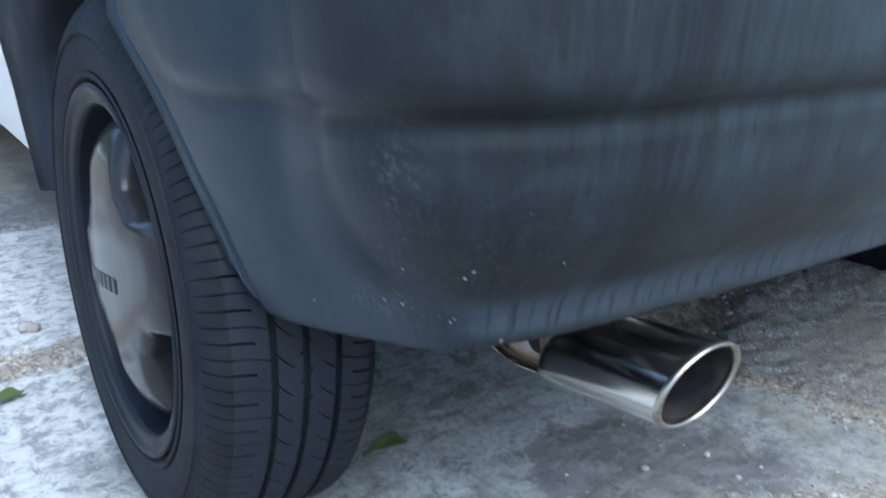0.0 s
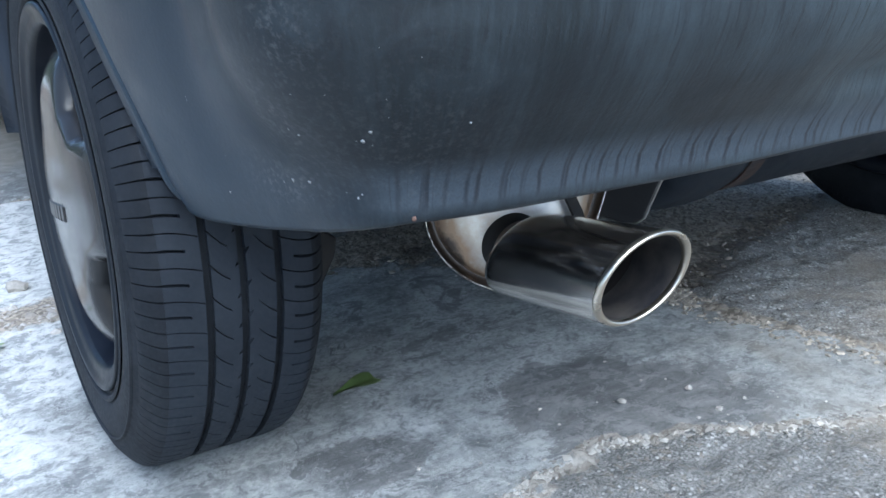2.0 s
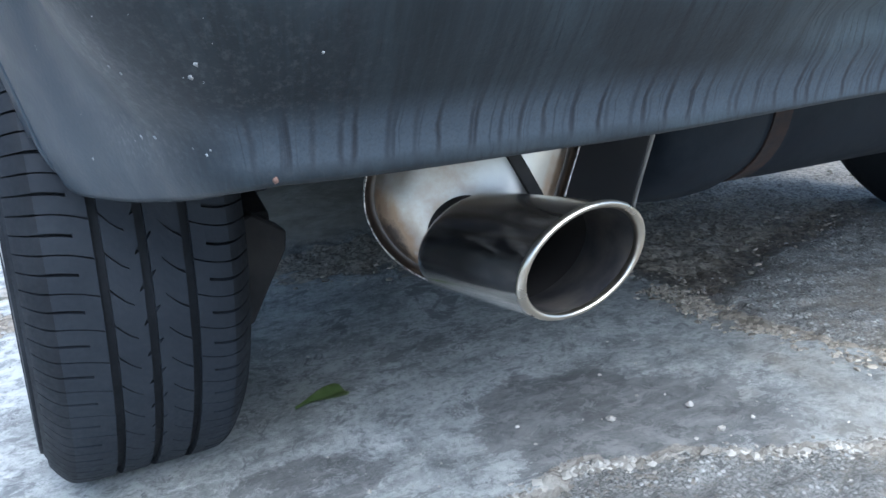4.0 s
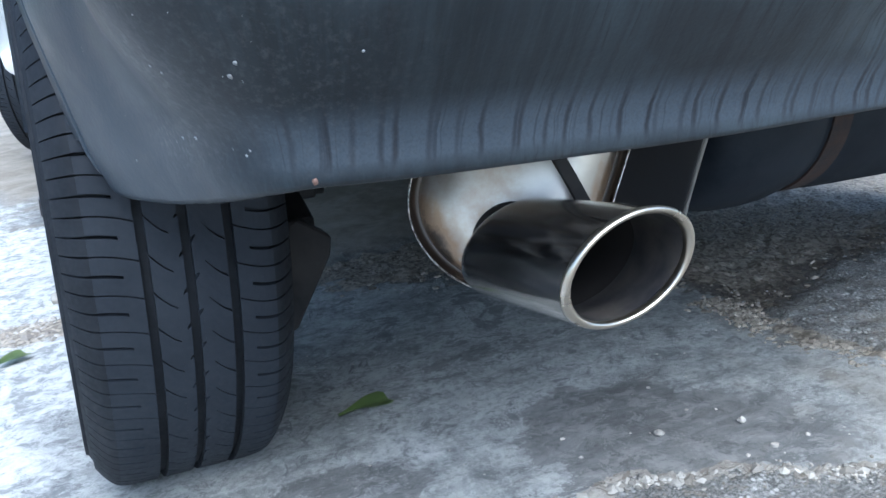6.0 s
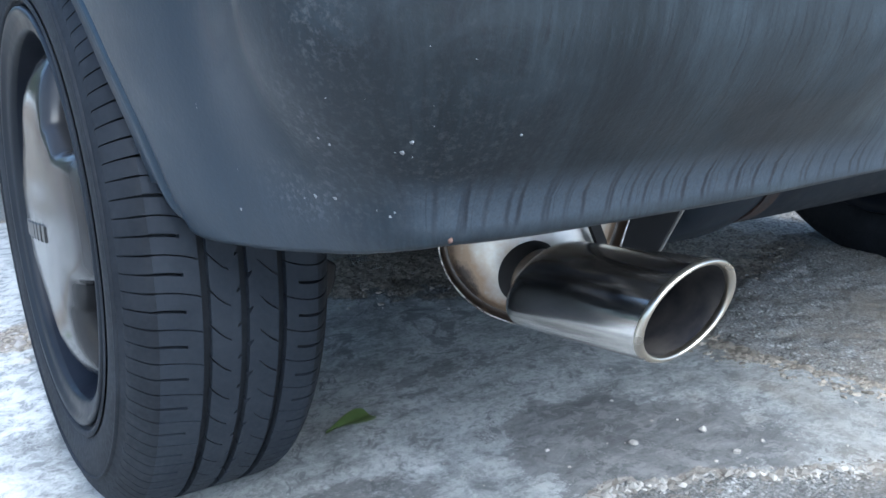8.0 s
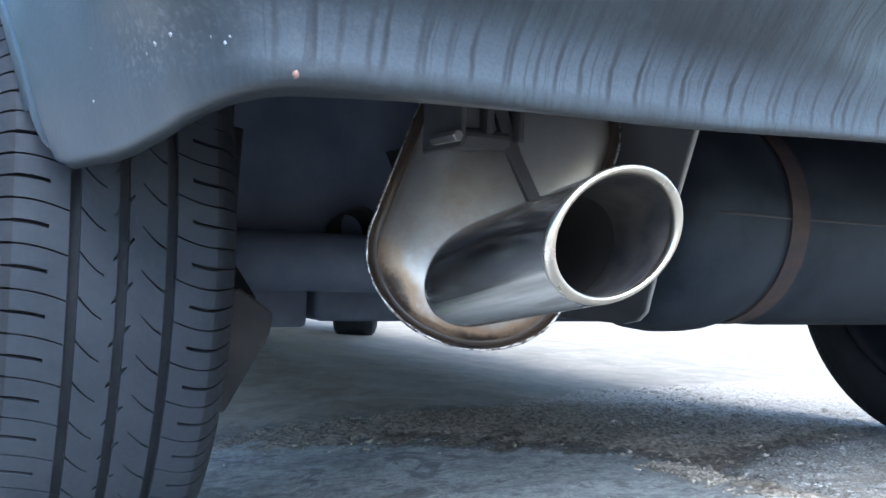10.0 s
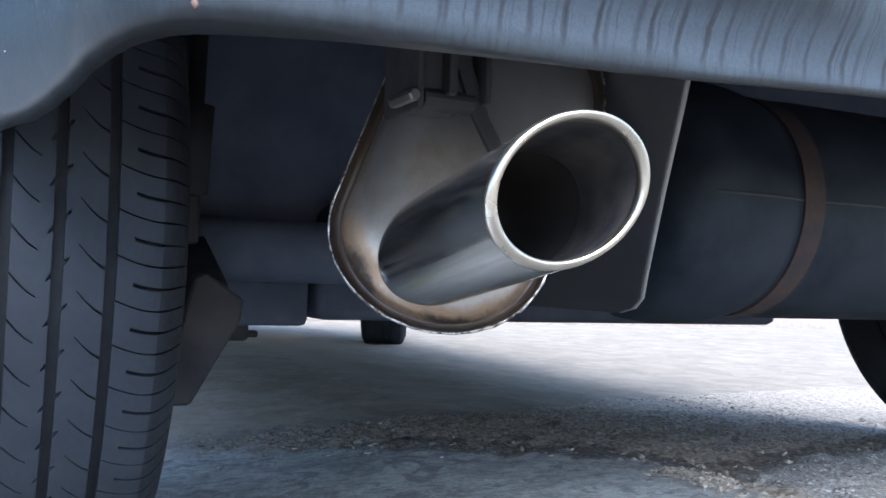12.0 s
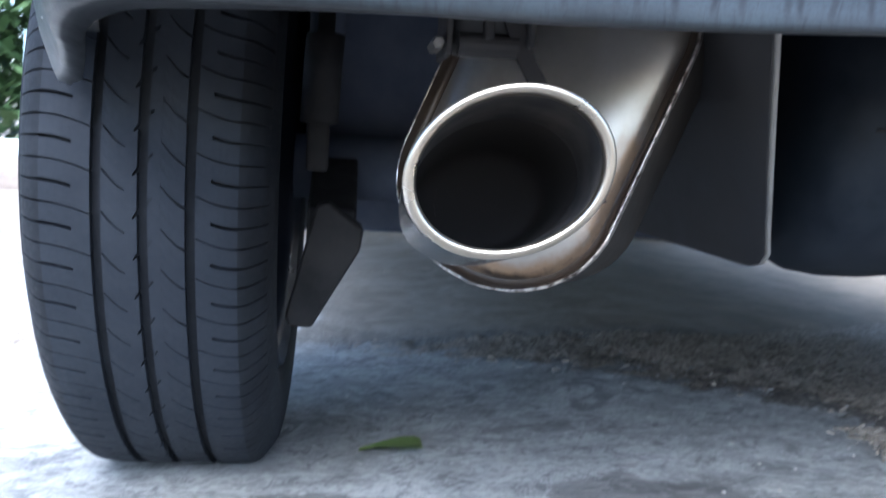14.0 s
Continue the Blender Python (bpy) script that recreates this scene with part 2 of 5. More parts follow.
def mat_dark_steel(name, base, base2, rough=0.6, scale=14, spec=0.25):
    a = Mat(name, base, rough)
    n = a.noise(scale, 6, 0.65)
    a.color(a.mix(a.ramp(n, (0.35, 0.0), (0.7, 1.0)), base, base2))
    a.rough(a.ramp(n, (0.3, rough - 0.12), (0.7, rough + 0.15)))
    a.b.inputs["Specular IOR Level"].default_value = spec
    a.bump(a.noise(120, 4), 0.2, 0.0008)
    return a.m


def mat_rust():
    a = Mat("rusty_strap", (0.12, 0.06, 0.035), 0.85)
    n = a.noise(60, 6, 0.7)
    a.color(a.mix(a.ramp(n, (0.35, 0.0), (0.7, 1.0)), (0.016, 0.014, 0.016), (0.040, 0.020, 0.0145)))
    a.bump(n, 0.5, 0.001)
    return a.m


def mat_wheel():
    a = Mat("grey_wheel_paint", (0.09, 0.092, 0.095), 0.28, 0.0, 0.26)
    n = a.noise(26, 6, 0.65)
    a.color(a.mix(a.ramp(n, (0.35, 0.0), (0.8, 1.0)), (0.026, 0.026, 0.027), (0.020, 0.020, 0.021)))
    a.rough(a.ramp(n, (0.35, 0.15), (0.75, 0.23)))
    return a.m


def mat_body_paint():
    a = Mat("white_car_paint", (0.78, 0.79, 0.78), 0.25)
    n = a.noise(3, 4)
    a.color(a.mix(n, (0.80, 0.81, 0.80), (0.74, 0.75, 0.74)))
    a.b.inputs["Coat Weight"].default_value = 0.4
    return a.m


def mat_ground():
    """Rough old concrete; a cement skim, dirt, stains and pale dust where the masks of the mesh lie."""
    a = Mat("driveway_concrete", (0.25, 0.25, 0.25), 0.85, 0.0, 0.3)
    mid = a.noise(17, 6, 0.62, distort=0.4)
    patch = a.noise(8.5, 9, 0.72, distort=0.9)
    fleck = a.noise(48, 9, 0.78, distort=0.3)
    fine = a.noise(150, 4, 0.6)
    grain = a.voronoi(200, out="Color")
    lump = a.voronoi(200)
    # the rough pour: sand and small stones in a grey paste, pitted
    sand = a.noise(330, 5, 0.75)
    pit = a.noise(85, 7, 0.75, distort=0.3)
    stone = a.math("MULTIPLY", a.ramp(a.axis(0, grain), (0.72, 0.0), (0.78, 1.0)), a.ramp(lump, (0.30, 1.0), (0.42, 0.0)))
    def pour(lo, hi, chip):
        k = a.mix(a.ramp(sand, (0.42, 0.0), (0.58, 1.0)), lo, hi)
        k = a.mix(a.ramp(pit, (0.36, 0.85), (0.47, 0.0)), k, tuple(v * 0.55 for v in lo))
        k = a.mix(a.ramp(pit, (0.54, 0.0), (0.66, 0.6)), k, hi)
        k = a.mix(a.ramp(a.axis(2, grain), (0.80, 0.0), (0.93, 0.45)), k, (0.22, 0.185, 0.145))
        return a.mix(stone, k, chip)
    rough_c = pour((0.085, 0.083, 0.077), (0.285, 0.28, 0.262), (0.40, 0.39, 0.37))
    rough_c = a.mix(a.ramp(patch, (0.44, 0.45), (0.56, 0.0)), rough_c, (0.14, 0.137, 0.13))
    # the skim: brushed cement, mottled, with torn edges where a thin upper layer has come off
    wipe = a.noise(30, 8, 0.68, a.scaled(0.35, 1.6, 1.0, (0, 0, 0.55)), 0.6)
    flake = a.noise(11, 10, 0.74, distort=1.1)
    crackle = a.noise(27, 9, 0.7, distort=0.4)
    skim = a.mix(a.ramp(patch, (0.40, 0.0), (0.58, 1.0)), (0.225, 0.231, 0.223), (0.385, 0.391, 0.374))
    skim = a.mix(a.ramp(wipe, (0.36, 0.5), (0.52, 0.0)), skim, (0.185, 0.19, 0.182))
    torn = a.noise(38, 10, 0.78, distort=0.5)
    skim = a.mix(a.ramp(torn, (0.535, 0.0), (0.55, 0.55)), skim, (0.43, 0.43, 0.405))
    skim = a.mix(a.ramp(torn, (0.43, 0.7), (0.445, 0.0)), skim, (0.135, 0.137, 0.132))
    skim = a.mix(a.ramp(flake, (0.405, 0.75), (0.42, 0.0)), skim, (0.145, 0.147, 0.148))
    skim = a.mix(a.ramp(flake, (0.42, 0.0), (0.428, 0.55), (0.45, 0.0)), skim, (0.46, 0.455, 0.44))
    skim = a.mix(a.ramp(fleck, (0.38, 0.6), (0.45, 0.0)), skim, (0.15, 0.152, 0.152))
    skim = a.mix(a.ramp(fleck, (0.57, 0.0), (0.65, 0.55)), skim, (0.46, 0.46, 0.445))
    skim = a.mix(a.ramp(crackle, (0.492, 0.0), (0.5, 0.45), (0.508, 0.0)), skim, (0.10, 0.102, 0.105))
    skim = a.mix(a.ramp(fine, (0.38, 0.45), (0.50, 0.0)), skim, (0.14, 0.143, 0.143))
    slab = a.attr("skim")
    edge = a.math("ADD", slab, a.math("MULTIPLY", a.math("SUBTRACT", mid, 0.5), 0.7))
    c = a.mix(a.ramp(edge, (0.42, 0.0), (0.56, 1.0)), rough_c, skim)
    bright = pour((0.125, 0.122, 0.114), (0.40, 0.39, 0.365), (0.54, 0.53, 0.495))
    c = a.mix(a.math("MULTIPLY", a.attr("slab"), 0.9), c, bright)
    damp = a.mix(a.ramp(wipe, (0.4, 0.0), (0.62, 1.0)), (0.085, 0.084, 0.083), (0.165, 0.163, 0.158))
    damp = a.mix(a.ramp(fleck, (0.40, 0.75), (0.49, 0.0)), damp, (0.052, 0.051, 0.051))
    damp = a.mix(a.ramp(torn, (0.535, 0.0), (0.56, 0.5)), damp, (0.24, 0.237, 0.228))
    st = a.math("ADD", a.attr("stain"), a.math("ADD", a.math("MULTIPLY", a.math("SUBTRACT", fleck, 0.5), 1.7), a.math("MULTIPLY", a.math("SUBTRACT", wipe, 0.5), 1.1)))
    c = a.mix(a.ramp(st, (0.480, 0.0), (0.505, 0.66), (0.75, 0.80)), c, damp)
    yard = a.attr("yard")
    ahead = a.ramp(a.axis(1), (-0.3, 0.0), (0.3, 1.0))
    ahead = a.math("MULTIPLY", ahead, a.ramp(a.math("ADD", a.axis(0), a.math("MULTIPLY", patch, 0.4)), (0.95, 1.0), (1.25, 0.0)))
    # open yard: the sunlight's warmth is mixed into its colour; paler ahead
    sunlit_yard = a.mix(ahead, a.mix(a.ramp(patch, (0.4, 0.0), (0.62, 1.0)), (0.165, 0.138, 0.102), (0.24, 0.202, 0.152)), a.mix(a.ramp(patch, (0.4, 0.0), (0.62, 1.0)), (0.215, 0.188, 0.148), (0.325, 0.287, 0.236)))
    c = a.mix(yard, c, sunlit_yard)
    pale = a.math("ADD", a.attr("pale"), a.math("MULTIPLY", a.math("SUBTRACT", patch, 0.5), 1.4))
    c = a.mix(a.ramp(pale, (0.45, 0.0), (0.72, 0.8)), c, a.mix(a.ramp(torn, (0.44, 0.0), (0.475, 0.55), (0.56, 1.0)), (0.27, 0.275, 0.268), (0.60, 0.60, 0.575)))
    crust = a.math("ADD", a.attr("crust"), a.math("MULTIPLY", a.math("SUBTRACT", fleck, 0.5), 2.2))
    c = a.mix(a.ramp(crust, (0.50, 0.0), (0.58, 0.8)), c, a.mix(a.axis(1, grain), (0.17, 0.145, 0.115), (0.38, 0.35, 0.305)))
    dirt = a.math("ADD", a.attr("dirt"), a.math("MULTIPLY", a.math("SUBTRACT", fleck, 0.5), 1.2))
    dc = a.mix(a.axis(1, grain), (0.125, 0.105, 0.082), (0.40, 0.345, 0.275))
    c = a.mix(a.ramp(dirt, (0.42, 0.0), (0.58, 0.95)), c, dc)
    soil = a.math("ADD", a.attr("soil"), a.math("MULTIPLY", a.math("SUBTRACT", fleck, 0.5), 1.3))
    c = a.mix(a.ramp(soil, (0.40, 0.0), (0.70, 0.7)), c, a.mix(a.axis(1, grain), (0.045, 0.038, 0.031), (0.125, 0.104, 0.083)))
    a.color(c)
    calm = a.math("SUBTRACT", 1.0, a.math("MULTIPLY", a.attr("yard"), 0.9))
    keep = a.mix(a.ramp(edge, (0.42, 0.0), (0.56, 1.0)), a.math("SUBTRACT", sand, a.math("MULTIPLY", lump, 0.4)), torn)
    n1 = a.bump(a.math("MULTIPLY", keep, calm), 0.9, 0.0032)
    a.bump(a.math("MULTIPLY", fine, calm), 0.3, 0.001, n1)
    return a.m


def mat_stone(name, lo, hi):
    a = Mat(name, lo, 0.85)
    info = a.t.nodes.new("ShaderNodeObjectInfo")
    geo = a.t.nodes.new("ShaderNodeNewGeometry")
    r = a.math("FRACT", a.math("ADD", geo.outputs["Random Per Island"], info.outputs["Random"]))
    c = a.mix(r, lo, hi)
    a.color(a.mix(a.ramp(a.noise(140, 4), (0.4, 0.0), (0.7, 0.4)), c, (0.16, 0.15, 0.14)))
    a.bump(a.noise(260, 4), 0.4, 0.001)
    return a.m


def mat_leaf():
    a = Mat("green_leaf", (0.10, 0.16, 0.04), 0.4)
    n = a.noise(60, 4)
    a.color(a.mix(n, (0.115, 0.175, 0.05), (0.20, 0.26, 0.09)))
    a.b.inputs["Subsurface Weight"].default_value = 0.0
    return a.m


def plain(name, base, rough=0.6, metal=0.0):
    a = Mat(name, base, rough, metal)
    n = a.noise(35, 4)
    d = tuple(v * 0.75 for v in base)
    a.color(a.mix(a.ramp(n, (0.35, 0.0), (0.75, 1.0)), base, d))
    return a.m


RUBBER = mat_rubber("tyre_rubber", (0.0085, 0.0102, 0.0135), (0.026, 0.0295, 0.036))
TREAD = mat_rubber("dusty_tread_rubber", (0.015, 0.0185, 0.025), (0.029, 0.0345, 0.043))
BUMPER = mat_bumper()
CHROME = mat_chrome()
LIP = mat_rim_lip()
SOOT = mat_soot()
SEAM = mat_seam()
MUFFLER = mat_muffler()
UNDER = mat_dark_steel("underbody_black", (0.078, 0.094, 0.135), (0.125, 0.142, 0.185), 0.8)
TANK = mat_dark_steel("tank_black_paint", (0.0095, 0.0132, 0.0198), (0.024, 0.030, 0.039), 0.55, 22, 0.13)
SHIELD = mat_dark_steel("shield_dull_metal", (0.021, 0.022, 0.026), (0.040, 0.040, 0.042), 0.6)
FOLD = mat_dark_steel("pale_shield_edge", (0.17, 0.168, 0.165), (0.28, 0.275, 0.265), 0.5)
ARM = mat_dark_steel("dusty_suspension_steel", (0.030, 0.029, 0.030), (0.013, 0.013, 0.015), 0.7)
RUST = mat_rust()
WHEEL = mat_wheel()
PAINT = mat_body_paint()
GROUND = mat_ground()
PEBBLE = mat_stone("pale_pebble", (0.33, 0.305, 0.27), (0.46, 0.43, 0.38))
GRIT = mat_stone("brown_grit", (0.13, 0.11, 0.085), (0.40, 0.35, 0.28))
CHIPS = mat_stone("pale_chippings", (0.13, 0.115, 0.095), (0.44, 0.415, 0.37))
JOINT = mat_stone("grey_gravel", (0.24, 0.21, 0.18), (0.52, 0.49, 0.45))
ROUGH = mat_stone("grey_stones", (0.10, 0.097, 0.09), (0.36, 0.35, 0.33))
LEAF = mat_leaf()
BLACK = plain("black_plastic", (0.030, 0.031, 0.034), 0.7)
GLASS = plain("dark_window_glass", (0.02, 0.025, 0.03), 0.05)
BLUE = plain("blue_plate_band", (0.01, 0.25, 0.85), 0.4)
WHITE = plain("white_plate", (0.75, 0.75, 0.74), 0.4)
POST = plain("pale_blue_post_paint", (0.30, 0.42, 0.47), 0.6)
KERB = plain("brown_kerb_stone", (0.26, 0.22, 0.19), 0.85)
WALLS = plain("pale_plaster", (0.62, 0.68, 0.68), 0.8)
HEDGE = plain("hedge_leaves", (0.07, 0.13, 0.05), 0.6)
SPECK = plain("pale_speck", (0.24, 0.25, 0.26), 0.8)
RUSTSPOT = plain("rust_spot", (0.17, 0.10, 0.08), 0.8)
CAN = mat_dark_steel("sooty_muffler_side", (0.022, 0.021, 0.02), (0.05, 0.042, 0.036), 0.6)
RIM = mat_dark_steel("dark_rim_paint", (0.009, 0.011, 0.015), (0.016, 0.019, 0.024), 0.4, 14, 0.14)
# the bumper's plastic again, darkened for the shade at the arch
TRIM = mat_dark_steel("shaded_arch_plastic", (0.010, 0.013, 0.019), (0.020, 0.024, 0.032), 0.55, 9, 0.2)
MARK = plain("dark_moulding", (0.018, 0.018, 0.019), 0.4)
BARREL = mat_dark_steel("dark_wheel_paint", (0.009, 0.011, 0.017), (0.014, 0.017, 0.024), 0.35, 14, 0.14)
BURNT = plain("burnt_black_steel", (0.015, 0.0125, 0.012), 0.85)
BOLT = plain("zinc_bolt", (0.16, 0.155, 0.15), 0.4, 0.8)
BAR = plain("dark_bar", (0.03, 0.03, 0.035), 0.5)

# ---------------- ground ----------------
HUMP_X = (-8.0, -1.0, -0.2, 0.0, 0.2, 0.3, 0.4, 0.5, 0.6, 0.7, 0.85, 1.05, 1.25, 2.0, 8.0)      # the driveway rises between the wheels
HUMP_Z = (-0.05, -0.04, -0.014, 0.0, 0.0156, 0.0234, 0.031, 0.038, 0.043, 0.0435, 0.038, 0.029, 0.021, 0.012, 0.0)
FALL_Y = (-8.0, -1.5, -0.4, 0.0, 0.5, 1.0, 2.4, 8.0)
FALL_Z = (0.06, 0.055, 0.022, 0.0, -0.022, -0.026, -0.034, -0.036)


def level(x, y):
    return np.interp(x, HUMP_X, HUMP_Z) + np.interp(y, FALL_Y, FALL_Z)


def seg_dist(px, py, pts):
    """Distance of the points to a polyline, and which side of it they are on."""
    best = np.full(px.shape, 1e9)
    side = np.zeros(px.shape)
    for (ax, ay), (bx, by) in zip(pts, pts[1:]):
        dx, dy = bx - ax, by - ay
        t = np.clip(((px - ax) * dx + (py - ay) * dy) / (dx * dx + dy * dy), 0, 1)
        d = np.hypot(px - ax - t * dx, py - ay - t * dy)
        s = np.sign(dx * (py - ay) - dy * (px - ax))
        k = d < best
        best[k], side[k] = d[k], s[k]
    return best, side


def soft_noise(x, y, scale, seed):
    """Smooth value noise on arrays."""
    r = np.random.RandomState(seed)
    tab = r.rand(256, 256)
    u, v = x * scale + 91.3, y * scale + 47.7
    i, j = np.floor(u).astype(int), np.floor(v).astype(int)
    fu, fv = u - i, v - j
    fu, fv = fu * fu * (3 - 2 * fu), fv * fv * (3 - 2 * fv)
    g = lambda a, b: tab[a % 256, b % 256]
    return (g(i, j) * (1 - fu) + g(i + 1, j) * fu) * (1 - fv) + (g(i, j + 1) * (1 - fu) + g(i + 1, j + 1) * fu) * fv


SOIL = [(0.46, 0.28), (0.56, 0.165), (0.635, 0.0), (0.665, -0.09), (0.78, -0.048), (1.0, 0.045), (1.25, 0.135)]
CRACK = [(-0.6, -0.44), (-0.1, -0.43), (0.12, -0.385), (0.17, -0.372), (0.222, -0.362), (0.268, -0.352), (0.315, -0.360), (0.345, -0.385), (0.379, -0.400),
         (0.427, -0.432), (0.479, -0.469), (0.548, -0.492), (0.62, -0.53), (0.9, -0.7)]
ASPHALT = [(0.9, -0.62), (0.70, -0.47), (0.665, -0.428), (0.625, -0.33), (0.613, -0.197), (0.63, -0.06), (0.55, 0.10), (0.40, 0.26), (0.20, 0.42), (0.05, 0.52), (-0.05, 0.53), (-0.6, 0.58)]
STAIN = [(0.296, -0.200), (0.286, -0.235), (0.278, -0.265), (0.281, -0.296), (0.268, -0.330), (0.292, -0.348), (0.37, -0.385), (0.46, -0.425), (0.50, -0.37), (0.47, -0.28), (0.43, -0.20), (0.36, -0.17)]
FLAKE = [(0.085, -0.160), (0.135, -0.168), (0.172, -0.205), (0.178, -0.245), (0.150, -0.275), (0.10, -0.268), (0.075, -0.235), (0.05, -0.19)]
GRIME = [(0.10, 0.42), (0.25, 0.34), (0.44, 0.235), (0.55, 0.135), (0.64, 0.01), (0.66, -0.11), (0.74, -0.075), (1.0, 0.03), (1.30, 0.14), (1.62, 0.30), (2.6, 0.6), (2.7, 1.16), (2.14, 1.0), (1.70, 0.86), (1.45, 0.79), (1.10, 0.72), (0.80, 0.52), (0.62, 0.46), (0.35, 0.47), (0.20, 0.47)]


def inside(px, py, poly):
    c = np.zeros(px.shape, bool)
    j = len(poly) - 1
    for i in range(len(poly)):
        (xi, yi), (xj, yj) = poly[i], poly[j]
        k = ((yi > py) != (yj > py)) & (px < (xj - xi) * (py - yi) / ((yj - yi) or 1e-9) + xi)
        c ^= k
        j = i
    return c


def build_ground():
    fine_x = np.arange(-0.55, 1.3001, 0.0065)
    fine_y = np.arange(-0.62, 1.3201, 0.0065)
    away = np.array([0.03, 0.06, 0.1, 0.15, 0.2, 0.26, 0.33, 0.41, 0.5, 0.6, 0.72, 0.86, 1.0, 1.2, 1.5, 1.9, 2.5, 3.3, 4.5, 7, 12, 20, 40, 80, 160, 400])
    xs = np.concatenate([fine_x[0] - away[::-1], fine_x, fine_x[-1] + away])
    ys = np.concatenate([fine_y[0] - away[::-1], fine_y, fine_y[-1] + away])
    X, Y = np.meshgrid(xs, ys)
    wob = (soft_noise(X, Y, 28, 1) - 0.5) * 0.05 + (soft_noise(X, Y, 90, 2) - 0.5) * 0.016
    dc, _ = seg_dist(X, Y + wob, CRACK)
    da, _ = seg_dist(X + wob, Y, ASPHALT)
    loop = CRACK + ASPHALT
    ins = inside(X + wob, Y + wob, loop)
    d = np.minimum(dc, da)
    skim = np.where(ins, d, -d)
    left = np.clip((-0.02 + 0.14 * np.clip((Y - 0.4) / 0.25, 0, 1) - X) / 0.06, 0, 1) * np.clip((Y - 0.1) / 0.1, 0, 1)
    skim_a = np.maximum(np.clip(0.5 + skim / 0.05, 0, 1), left)
    ds, _ = seg_dist(X + wob * 0.6, Y + wob * 0.6, STAIN + STAIN[:1])
    stain = np.clip(0.56 + np.where(inside(X + wob * 0.6, Y + wob * 0.6, STAIN), ds, -ds) / (0.045 + 0.05 * np.clip((X - 0.38) / 0.1, 0, 1)), 0, 0.85)
    df, _ = seg_dist(X + wob * 0.7, Y + wob * 0.7, FLAKE + FLAKE[:1])
    stain = np.maximum(stain, np.clip(0.50 + np.where(inside(X + wob * 0.7, Y + wob * 0.7, FLAKE), df, -df) / 0.05, 0, 0.62))
    stain = np.maximum(stain, np.clip(1 - np.hypot((X - 0.33) / 0.22, (Y + 0.02) / 0.10), 0, 1) * 0.62)
    pale = np.maximum(np.clip((-0.02 - X) / 0.14, 0, 1) * 0.72, left * np.where(Y > 1.245, 0.2, 1.0))
    far = np.clip((np.hypot(X, Y - 0.35) + wob * 8 + (soft_noise(X, Y, 3, 12) - 0.5) * 0.8 - 1.15) / 0.5, 0, 1)
    pale = pale * (1 - far)
    pale = np.maximum(pale, np.clip(1 - np.hypot((X - 0.20) / 0.16, (Y + 0.20) / 0.12), 0, 1) * 0.62)
    dg, _ = seg_dist(X + wob * 1.5, Y + wob * 1.5, GRIME + GRIME[:1])
    dirt = np.clip(0.5 + np.where(inside(X + wob * 1.5, Y + wob * 1.5, GRIME), dg, -dg) / 0.07, 0, 0.9) * (0.55 + 0.45 * np.clip((X - 0.2) / 0.35, 0, 1)) * np.clip((2.5 - X) / 0.9, 0, 1)
    dl, _ = seg_dist(X + wob * 0.5, Y + wob * 0.5, ASPHALT[1:5])
    dirt = np.maximum(dirt, np.clip(1 - dl / 0.027, 0, 1) * 0.72)
    slab_in = np.clip((X + wob - np.interp(Y, (-0.47, -0.428, -0.33, -0.197, -0.1), (0.70, 0.665, 0.625, 0.613, 0.64))) / 0.02, 0, 1) * np.clip((np.interp(X, (0.6, 0.74, 1.0, 1.3), (-0.13, -0.09, 0.02, 0.12)) - Y - wob) / 0.03, 0, 1)
    dso, _ = seg_dist(X + wob * 1.2, Y + wob * 1.2, SOIL)
    soil = np.clip(1 - dso / 0.065, 0, 1)
    gut, _ = seg_dist(X, Y, [(-0.02, 0.50), (-0.12, 0.50), (-0.3, 0.56), (-1.2, 0.7)])
    dirt = np.maximum(dirt, np.clip(1 - gut / 0.10, 0, 1))
    crust = np.clip(1 - dc / 0.02, 0, 1)
    slab, _ = seg_dist(X, Y + wob * 0.4, [(-1.5, 1.30), (-0.033, 1.256), (0.084, 1.234), (0.6, 1.22)])
    dirt = np.maximum(dirt, np.clip(1 - slab / 0.012, 0, 1))
    stain = np.maximum(stain, np.where((Y > 1.24) & (X < 0.3), 0.55, 0.0) * np.clip((2.4 - Y) / 1.0, 0, 1))
    yard = np.maximum(np.clip((Y + wob - 0.45) / 0.12, 0, 1) * np.clip((X - 0.0) / 0.2, 0, 1), np.clip((-0.75 - Y) / 0.3, 0, 1))
    yard = np.maximum(np.maximum(yard, np.clip((Y - 2.6) / 0.6, 0, 1)), np.where(Y > 0.9, far, far * 0.9)) * 0.9
    near = ((X > -0.6) & (X < 1.35) & (Y > -0.67) & (Y < 1.34)).astype(float)
    relief = (soft_noise(X, Y, 60, 3) - 0.5) * 0.002 + (soft_noise(X, Y, 9, 4) - 0.5) * 0.005
    relief += (1 - skim_a) * ((soft_noise(X, Y, 120, 5) - 0.5) * 0.006 + (soft_noise(X, Y, 45, 6) - 0.5) * 0.005)
    relief += np.exp(-(dc / 0.010) ** 2) * (soft_noise(X, Y, 140, 7) - 0.35) * 0.010
    relief -= np.exp(-(slab / 0.008) ** 2) * 0.012
    relief += dirt * soft_noise(X, Y, 100, 8) * 0.006
    relief += slab_in * 0.007 * np.clip((1.05 - X) / 0.25, 0, 1)
    flat = 1 - np.exp(-((X / 0.12) ** 2 + (Y / 0.12) ** 2))
    Z = level(X, Y) + relief * near * flat * (1 - 0.8 * yard)
    n, m = X.shape
    me = bpy.data.meshes.new("ground")
